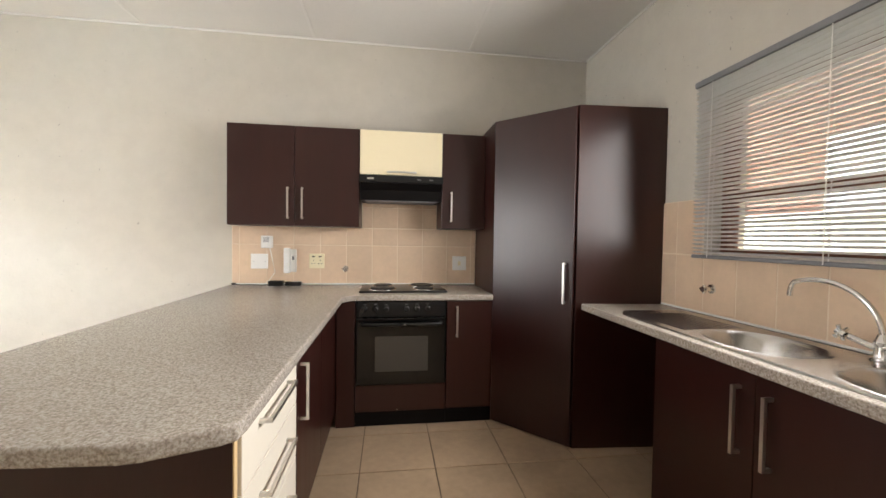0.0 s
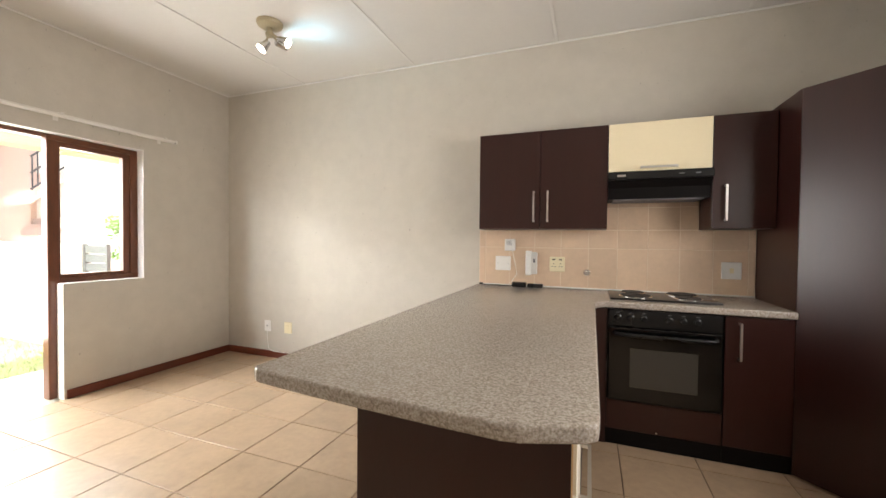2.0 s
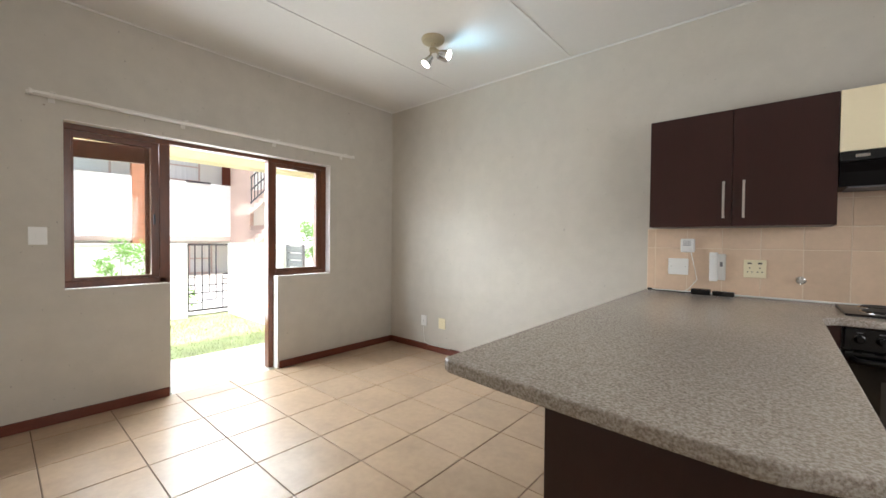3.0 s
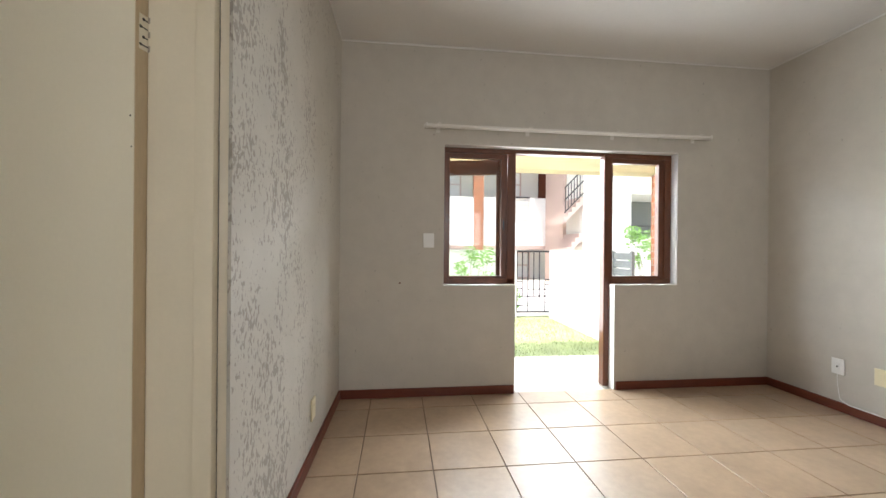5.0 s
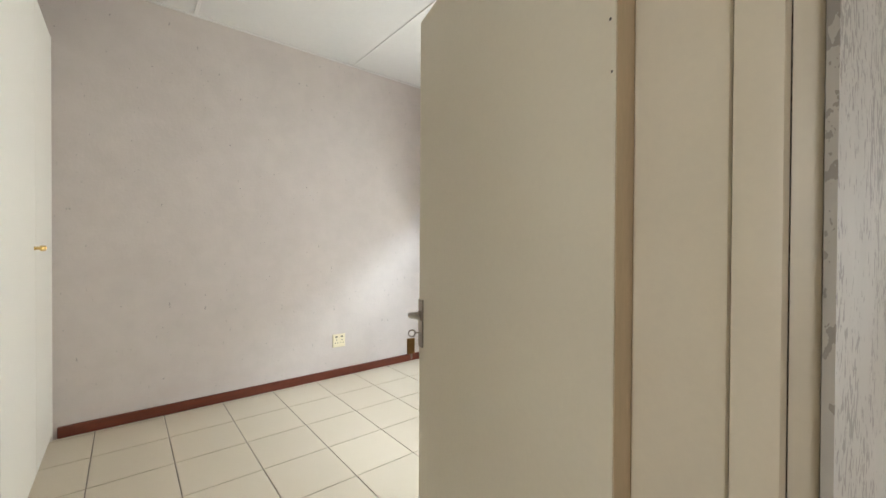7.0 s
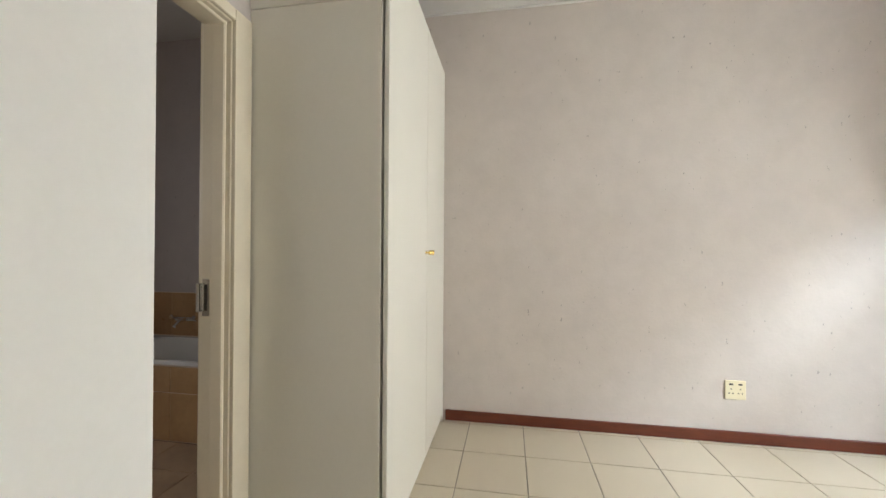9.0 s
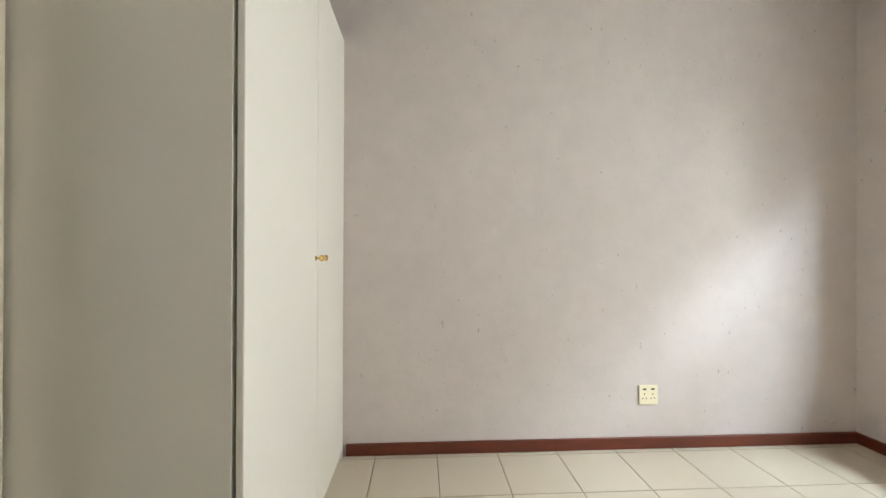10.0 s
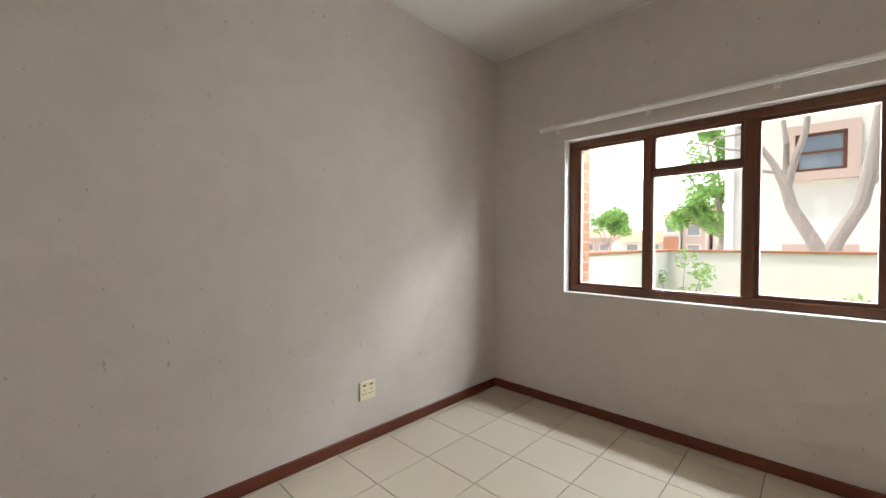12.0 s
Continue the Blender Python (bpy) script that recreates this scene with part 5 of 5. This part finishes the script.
for y in (-4.6, -0.36, 2.96):
    part("column", solid((-12.25, -11.93, y, y + 0.38, -0.06, 5.6)), M_BRICK, ap)
part("tie_beam", solid((-12.27, -11.90, 2.945, 3.62, 2.06, 2.34)), M_GWALL, ap)
for y0, y1, z0, z1 in ((-1.65, -0.75, 3.45, 4.45), (0.95, 1.88, 3.5, 4.5), (-3.6, -2.6, 3.4, 4.4)):
    far_window(ap, -13.2, y0, y1, z0, z1, mat_frame=M_PINK, glazing=M_CURTAIN)
part("door", solid((-13.2, -13.12, 2.72, 3.22, 2.2, 4.5)), M_SKIRT, ap)
for y0, y1 in ((-1.5, -0.6), (0.4, 1.1), (1.6, 2.3)):
    far_window(ap, -13.2, y0, y1, 0.0, 1.05, bars=1, mat_frame=M_PINK, glazing=M_CURTAIN)
part("downpipe", rod((-12.05, 3.43, -0.05), (-12.05, 3.43, 5.6), 0.055, 10), M_GWALL, ap, smooth=True)

# block with the outside staircase: a pink stair bay between cream walls
st = thing("stair_block", (-10, 4, 0), "cream and pink plastered block with an outside staircase", "building")
part("stair_bay", solid((-12, -10.3, 2.60, 2.720, -0.06, 5.4), (-12, -11.0, 2.72, 3.6, -0.06, 5.4)), M_PINK, st)
for b in ((-12, -9.0, 2.722, 4.40, -0.06, 5.4), (-12, -9.0, 4.402, 9, 3.10, 5.4), (-12, -9.0, 4.402, 9, -0.06, 1.62)):
    part("wall", solid(b), M_FACADE, st)
# back of the opening in dark grey, its shade put into the colour
part("recess", solid((-12, -11.0, 4.402, 9, 1.622, 3.098)), M_GREY, st)


def flight(y0, z0, n, run, rise, x0, x1):
    """A sloping flight with its steps and soffit, going up along y."""
    bm = bmesh.new()
    outline = [(y0, z0 - 0.22)]
    for k in range(n):
        outline += [(y0 + run * k, z0 + rise * k), (y0 + run * (k + 1), z0 + rise * k)]
    outline += [(y0 + run * n, z0 + rise * (n - 1) - 0.22)]
    a = [bm.verts.new((x0, y, z)) for y, z in outline]
    c = [bm.verts.new((x1, y, z)) for y, z in outline]
    bm.faces.new(a)
    bm.faces.new(c[::-1])
    for k in range(len(outline)):
        j = (k + 1) % len(outline)
        bm.faces.new((a[k], c[k], c[j], a[j]))
    bmesh.ops.recalc_face_normals(bm, faces=bm.faces[:])
    return bm


part("flight", flight(2.05, 2.28, 5, 0.134, 0.165, -10.2, -9.0), M_PINK, st)
part("flight", flight(2.20, 1.30, 4, 0.130, 0.150, -10.2, -9.0), M_PINK, st)
for k in range(6):
    y = 2.09 + 0.10 * k
    part("baluster", rod((-8.98, y, 2.40 + 0.115 * k), (-8.98, y, 3.22 + 0.105 * k), 0.016, 7), M_GATE, st)
for dz in (0.0, 0.40, 0.80):
    part("handrail", rod((-8.98, 2.06, 2.42 + dz), (-8.98, 2.71, 3.08 + dz), 0.022, 8), M_GATE, st)
part("roof", solid((-12.3, -8.7, 1.7, 9.3, 5.4, 5.55)), M_ROOF, st)
for z in (1.78, 2.02):
    part("handrail", rod((-8.98, 4.42, z), (-8.98, 8.0, z), 0.022, 8), M_GATE, st)

# tall house beyond the garden wall, seen from the bedroom
th = thing("neighbour_house", (-11, -5, 0), "tall cream house with a pink-framed upper window", "building")
part("wall", solid((-15, -8.5, -6.62, -2.9, -0.06, 9.5)), M_FACADE, th)
part("roof", solid((-15.3, -8.2, -6.9, -2.6, 9.5, 9.7)), M_ROOF, th)
part("downpipe", solid((-8.5, -8.4, -6.55, -6.44, -0.06, 9.5)), M_GWALL, th)
far_window(th, -8.5, -5.36, -4.72, 2.80, 3.46, 0.24, 1, M_PINK)
far_window(th, -8.5, -5.36, -4.72, 0.35, 1.02, 0.24, 1, M_PINK)


def gable_house(x, y0, y1, h, rh, wallm, label):
    ob = thing("far_house", (x, (y0 + y1) / 2, 0), label, "building", "far houses")
    part("wall", solid((x - 6, x, y0, y1, -0.06, h)), wallm, ob)
    bm = bmesh.new()
    p = [(x + 0.4, h - 0.1), (x - 3, h + rh), (x - 6.4, h - 0.1)]
    a = [bm.verts.new((px, y0 - 0.4, pz)) for px, pz in p]
    b = [bm.verts.new((px, y1 + 0.4, pz)) for px, pz in p]
    bm.faces.new(a)
    bm.faces.new(b[::-1])
    for k in range(3):
        bm.faces.new((a[k], b[k], b[(k + 1) % 3], a[(k + 1) % 3]))
    bmesh.ops.recalc_face_normals(bm, faces=bm.faces[:])
    part("roof", bm, M_ROOF, ob)
    n = max(1, round((y1 - y0) / 1.5))
    for k in range(n):
        y = y0 + (k + 0.5) * (y1 - y0) / n
        w = min(0.4, (y1 - y0) / n * 0.27)
        if h > 2.5:
            far_window(ob, x, y - w, y + w, h * 0.62, h * 0.84, bars=0, mat_frame=M_FACADE, glazing=M_FARPANE)
        far_window(ob, x, y - w, y + w, 0.55, 1.15, bars=0, mat_frame=M_FACADE, glazing=M_FARPANE)
    return ob


gable_house(-30, -16.4, -13.4, 1.45, 0.95, M_FACADE, "low cream house with a terracotta roof in the distance")
gable_house(-29.5, -13.3, -12.3, 3.4, 0.5, M_FACADE, "narrow cream gabled house in the distance")
gable_house(-30, -12.2, -10.8, 3.0, 1.1, M_PINK, "pinkish two-storey house in the distance")
gable_house(-31.5, -10.6, -8.2, 2.0, 0.8, M_FACADE, "cream two-storey house in the distance")
gable_house(-36, -27, -19.5, 1.9, 0.9, M_PINK, "pinkish house with a clay roof in the distance")
one("far_bay", solid((-29.5, -29.2, -13.25, -12.35, -0.06, 1.75), bevel=0.01), M_BRICK, "red face-brick bay on the narrow far house", "brick bay")


def leaf_mesh(clumps, n, size, seed):
    """Many small folded leaves scattered in clumps (centre, radius)."""
    rng = random.Random(seed)
    verts, faces = [], []
    for k in range(n):
        c, r = clumps[rng.randrange(len(clumps))]
        while True:
            v = Vector((rng.uniform(-1, 1), rng.uniform(-1, 1), rng.uniform(-1, 1)))
            if 0.2 < v.length < 1:
                break
        p = Vector(c) + v * r
        u = Vector((rng.gauss(0, 1), rng.gauss(0, 1), rng.gauss(0, 0.6))).normalized()
        w = u.cross(Vector((rng.gauss(0, 1), rng.gauss(0, 1), rng.gauss(0, 1)))).normalized()
        s = size * rng.uniform(0.6, 1.3)
        i = len(verts)
        verts += [tuple(p - u * s), tuple(p + w * s * 0.38), tuple(p + u * s), tuple(p - w * s * 0.38)]
        faces += [(i, i + 1, i + 2), (i, i + 2, i + 3)]
    return verts, faces


def leaves(parent, clumps, n, size, seed, name="crown", material=M_LEAF):
    v, f = leaf_mesh(clumps, n, size, seed)
    o = OFF[parent.name]
    me = bpy.data.meshes.new(name)
    me.from_pydata([(a - o.x, b - o.y, c - o.z) for a, b, c in v], [], f)
    me.materials.append(material)
    ob = new(name, me)
    ob.parent = parent
    OFF[ob.name] = o
    return ob


# bare forked tree beyond the wall
tb = thing("tree", (-6.0, -4.97, -0.05), "bare grey forked tree in front of the house", "tree")
part("trunk", tube([(-6.0, -4.97, -0.06), (-6.0, -4.96, 0.7), (-6.0, -4.96, 1.0)], [0.16, 0.14, 0.13], 12), M_BARK, tb, smooth=True)
limbs = [([(-6.0, -4.96, 0.95), (-6.0, -5.12, 1.35), (-6.02, -5.36, 1.85), (-6.03, -5.44, 2.2)], [0.12, 0.095, 0.085, 0.08]),
         ([(-6.03, -5.44, 2.18), (-6.05, -5.60, 2.6), (-6.08, -5.85, 3.05), (-6.1, -6.2, 3.5)], [0.07, 0.05, 0.04, 0.03]),
         ([(-6.03, -5.43, 2.2), (-6.0, -5.33, 2.65), (-6.0, -5.22, 3.05), (-6.0, -5.15, 3.7)], [0.065, 0.05, 0.045, 0.03]),
         ([(-6.03, -5.45, 2.25), (-6.0, -5.44, 2.9), (-6.0, -5.5, 3.4), (-5.95, -5.6, 4.2)], [0.05, 0.04, 0.03, 0.02]),
         ([(-6.0, -4.96, 0.95), (-6.0, -4.85, 1.3), (-6.0, -4.60, 1.85), (-6.0, -4.52, 2.3)], [0.12, 0.10, 0.095, 0.09]),
         ([(-6.0, -4.52, 2.28), (-6.0, -4.46, 2.8), (-6.0, -4.40, 3.4), (-6.0, -4.30, 4.4)], [0.085, 0.075, 0.065, 0.04]),
         ([(-6.0, -4.55, 2.1), (-6.0, -4.30, 2.45), (-6.0, -4.0, 2.7), (-6.0, -3.6, 3.2)], [0.06, 0.05, 0.04, 0.03]),
         ([(-6.04, -5.52, 2.45), (-6.1, -5.9, 2.55), (-6.2, -6.4, 2.75), (-6.3, -7.0, 3.1)], [0.035, 0.025, 0.018, 0.008]),
         ([(-6.06, -5.75, 2.85), (-6.1, -6.2, 2.95), (-6.2, -6.8, 3.2), (-6.3, -7.3, 3.3)], [0.03, 0.02, 0.012, 0.006]),
         ([(-6.08, -5.95, 3.2), (-6.1, -6.4, 3.2), (-6.1, -6.9, 2.95)], [0.022, 0.015, 0.006])]
for pts, rad in limbs:
    part("limb", tube(pts, rad, 9), M_BARK, tb, smooth=True)


def leafy_tree(x, y, h, clumps, n, size, seed, label):
    ob = thing("tree", (x, y, -0.05), label, "tree")
    tr_ = part("trunk", tube([(x, y, -0.06), (x + 0.05, y, h * 0.3), (x, y + 0.1, h * 0.6)], [h * 0.035, h * 0.028, h * 0.015], 9), M_BARK, ob, smooth=True)
    for c, r in clumps[:5]:
        part("limb", tube([(x, y, h * 0.35), tuple((Vector((x, y, h * 0.4)) + Vector(c)) / 2), c], [h * 0.018, h * 0.012, h * 0.004], 7), M_BARK, ob, smooth=True)
    leaves(ob, clumps, n, size, seed)


rng = random.Random(5)
leafy_tree(-13.0, -7.3, 4.2, [((-13 + rng.uniform(-1.0, 1.0), -7.75 + rng.gauss(0, 0.38), 1.9 + rng.random() * 3.4), rng.uniform(0.25, 0.5)) for k in range(24)], 9000, 0.075, 1, "leafy green tree beside the tall house")
leafy_tree(-24.0, -15.3, 2.6, [((-24 + rng.uniform(-1.0, 1.0), -15.35 + rng.uniform(-1.1, 1.1), 2.65 + rng.uniform(-0.6, 0.65)), rng.uniform(0.35, 0.6)) for k in range(20)], 7000, 0.10, 2, "round green tree in the distance")


def shrub(x, y, z0, z1, r, n, seed, label):
    ob = thing("shrub", (x, y, -0.06), label, "shrub")
    rg = random.Random(seed)
    cl_ = []
    for k in range(7):
        c = (x + rg.uniform(-r, r), y + rg.uniform(-r, r), rg.uniform(z0, z1))
        cl_.append((c, rg.uniform(0.10, 0.2)))
        part("stem", tube([(x, y, -0.07), ((x + c[0]) / 2 + 0.03, (y + c[1]) / 2, c[2] * 0.5), c], [0.010, 0.007, 0.003], 6), M_BARK, ob)
    leaves(ob, cl_, n, 0.035, seed)


shrub(-3.2, -6.30, 0.45, 1.12, 0.30, 420, 11, "sparse green shrub by the garden wall")
shrub(-2.6, -4.75, 0.30, 0.78, 0.25, 350, 12, "small green shrub in the garden")
shrub(-3.3, -2.05, 0.50, 1.22, 0.35, 900, 13, "feathery green shrub by the garden wall")
shrub(-2.1, 0.35, 1.0, 1.5, 0.30, 900, 14, "bright green shrub behind the slatted screen")
shrub(-5.0, -1.1, 0.05, 0.3, 0.30, 500, 15, "low green shrub beyond the gate")

# lawn blades in the small garden
rg = random.Random(3)
gv, gf = [], []
for k in range(9000):
    x, y = rg.uniform(-3.78, -1.24), rg.uniform(-4.6, -0.54)
    h, a = rg.uniform(0.02, 0.05), rg.uniform(0, 6.28)
    dx, dy, lx, ly = math.cos(a) * 0.004, math.sin(a) * 0.004, rg.gauss(0, 0.015), rg.gauss(0, 0.015)
    i = len(gv)
    gv += [(x - dx, y - dy, -0.076), (x + dx, y + dy, -0.076), (x + lx, y + ly, -0.075 + h)]
    gf.append((i, i + 1, i + 2))
gme = bpy.data.meshes.new("grass")
gme.from_pydata(gv, [], gf)
gme.materials.append(M_BLADE)
tagged(new("grass", gme), "short green lawn grass in the garden", "grass", kind="stuff")

# bright hazy sky low in the west
M_HAZE = glow("hazy_sky", (0.90, 0.95, 1.0), 3.0)
hz = bmesh.new()
ring = [(-120 * math.cos(a), -5 + 120 * math.sin(a)) for a in [radians(-75 + 10 * k) for k in range(16)]]
lo = [hz.verts.new((x, y, -1)) for x, y in ring]
hi = [hz.verts.new((x * 0.8, y * 0.8, 95)) for x, y in ring]
for k in range(15):
    hz.faces.new((lo[k], lo[k + 1], hi[k + 1], hi[k]))
one("backdrop", hz, M_HAZE, "bright white hazy sky", "sky", kind="structure", base=(-120, 0, -1))

# brick house across the passage, seen between the blind's slats
bh = thing("brick_house", (9.5, -1.5, 0), "red-brick house wall with a pale window across the passage", "building")
part("wall", solid((8.06, 13, -9, 9.0, -0.06, 4.6)), M_PALEBRICK, bh)
part("eaves", solid((7.6, 13.4, -9.3, 9.3, 4.6, 4.75)), M_FACADE, bh)
part("window", solid((8.02, 8.06, -1.75, -0.22, 1.25, 2.27), bevel=0.004), M_GWALL, bh, "white window with closed curtains")
part("window_bar", solid((8.0, 8.02, -1.0, -0.95, 1.25, 2.27)), M_GREY, bh, "grey window bar")
part("downpipe", rod((8.02, 0.62, -0.05), (8.02, 0.62, 2.28), 0.04, 12), M_WHITE, bh, "white plastic downpipe", smooth=True)
one("garden_wall", solid((7.55, 7.72, -9, 9, -0.06, 1.50), (7.52, 7.75, -9, 9, 1.50, 1.55), bevel=0.004), M_GWALL, "low white plastered wall along the passage", "wall", kind="structure")


# ---- tiles, one by one ----
TILE_MESH = {}


def tile_mesh(w, d, t, material, key):
    """A thin tile with chamfered edges: footprint w x d, top at 0."""
    k = (round(w, 3), round(d, 3), round(t, 4), key)
    if k not in TILE_MESH:
        c = 0.0022
        bm = bmesh.new()
        lo = [bm.verts.new(p) for p in ((-w / 2, -d / 2, -t), (w / 2, -d / 2, -t), (w / 2, d / 2, -t), (-w / 2, d / 2, -t))]
        mi = [bm.verts.new((p.co.x, p.co.y, -c * 0.6)) for p in lo]
        up = [bm.verts.new((p.co.x - math.copysign(c, p.co.x), p.co.y - math.copysign(c, p.co.y), 0)) for p in lo]
        for r0, r1 in ((lo, mi), (mi, up)):
            for i in range(4):
                bm.faces.new((r0[i], r0[(i + 1) % 4], r1[(i + 1) % 4], r1[i]))
        bm.faces.new(up)
        me = bpy.data.meshes.new("tile")
        bm.to_mesh(me)
        bm.free()
        me.materials.append(material)
        TILE_MESH[k] = me
    return TILE_MESH[k]


def lay(parent, material, key, u_lines, v_lines, u0, u1, v0, v1, place, joint=0.005, t=0.005, skip=None):
    """Lays tiles between the joint lines, cut to the edges; place(u, v) gives the pose."""
    us = [u0] + [u for u in u_lines if u0 + 0.02 < u < u1 - 0.02] + [u1]
    vs = [v0] + [v for v in v_lines if v0 + 0.02 < v < v1 - 0.02] + [v1]
    inv = Matrix.Translation(OFF[parent.name]).inverted()
    for a, b in zip(us, us[1:]):
        for c, d in zip(vs, vs[1:]):
            if skip and skip((a + b) / 2, (c + d) / 2):
                continue
            ob = new("tile", tile_mesh(b - a - joint, d - c - joint, t, material, key))
            ob.parent = parent
            jig = Matrix.Rotation(random.uniform(-0.0006, 0.0006), 4, "X") @ Matrix.Rotation(random.uniform(-0.0006, 0.0006), 4, "Y")
            ob.matrix_local = inv @ place((a + b) / 2, (c + d) / 2) @ jig


def steps(at, pitch, lo, hi):
    k0, k1 = math.floor((lo - at) / pitch), math.ceil((hi - at) / pitch)
    return [at + pitch * k for k in range(k0, k1 + 1)]


on_floor = lambda u, v: Matrix.Translation((u, v, 0))
lay(floor_living, M_TILE, "living", steps(1.055, 0.4187, 0, 5.825), steps(-3.53, 0.4047, -3.98, 0), -0.02, 5.822, -3.97, -0.002, on_floor, 0.006)
lay(floor_bed, M_BTILE, "bed", steps(2.353, 0.359, -0.3, 3.6), steps(-6.32, 0.363, -7.1, -3.98), -0.300, 3.595, -7.088, -3.985, on_floor, 0.005)
lay(floor_bath, M_TILE, "bath", steps(4.1, 0.335, 3.6, 5.48), steps(-6.2, 0.335, -7.09, -3.91), 3.603, 5.476, BY + 0.002, -3.95, on_floor, 0.005)

sb = one("splashback", solid((2.921, 4.858, -0.0095, -0.0005, 0.904, 1.362), (3.914, 4.523, -0.0095, -0.0005, 1.362, 1.60)), M_SGROUT, "peach ceramic wall tiles behind the hob", "splashback", kind="structure")
on_north = lambda u, v: Matrix.Translation((u, -0.0115, v)) @ Matrix.Rotation(radians(90), 4, "X")
xs = steps(2.976, 0.2047, 2.9, 4.9)
lay(sb, M_SPLASH, "splash", xs, [1.221], 2.923, 4.857, 0.914, 1.361, on_north, 0.005, 0.003)
lay(sb, M_SPLASH, "splash", xs, [1.53], 3.916, 4.522, 1.365, 1.585, on_north, 0.005, 0.003)
se = one("splashback", solid((5.8155, 5.8245, -3.2, -1.0, 0.904, 1.200), (5.8155, 5.8245, -1.338, -1.0, 1.200, 1.527)), M_SGROUT, "peach ceramic wall tiles behind the sink", "splashback", kind="structure")
on_east = lambda u, v: Matrix.Translation((5.8135, u, v)) @ Matrix.Rotation(radians(-90), 4, "Y") @ Matrix.Rotation(radians(90), 4, "Z")
lay(se, M_SPLASH, "splash", steps(-1.149, 0.2015, -3.2, -1.0), [], -3.195, -1.002, 0.914, 1.217, on_east, 0.005, 0.003)
lay(se, M_SPLASH, "splash", steps(-1.149, 0.2015, -3.2, -1.0), [], -1.335, -1.002, 1.221, 1.526, on_east, 0.005, 0.003)
bs = one("bath_tiling", solid((3.602, 5.478, -7.089, -7.086, 0.49, 0.84), (5.474, 5.478, -7.086, BY, 0.49, 0.84)), M_SGROUT, "tan tiled splashback above the bath", "splashback", kind="structure")
lay(bs, M_BATHTILE, "bathw", steps(3.7, 0.2, 3.6, 5.48), [], 3.604, 5.470, 0.498, 0.838, lambda u, v: Matrix.Translation((u, -7.078, v)) @ Matrix.Rotation(radians(-90), 4, "X") @ Matrix.Rotation(radians(180), 4, "Z"), 0.004, 0.007)
lay(bs, M_BATHTILE, "bathw", steps(-7.0, 0.2, -7.1, -6.4), [], -7.07, BY, 0.498, 0.838, lambda u, v: Matrix.Translation((5.466, u, v)) @ Matrix.Rotation(radians(-90), 4, "Y") @ Matrix.Rotation(radians(90), 4, "Z"), 0.004, 0.007)
lay(bt, M_BATHTILE, "bathw", steps(3.7, 0.2, 3.6, 5.48), [0.30], 3.604, 5.474, 0.004, BZ - 0.006, lambda u, v: Matrix.Translation((u, BY + 0.006, v)) @ Matrix.Rotation(radians(-90), 4, "X") @ Matrix.Rotation(radians(180), 4, "Z"), 0.004, 0.005)
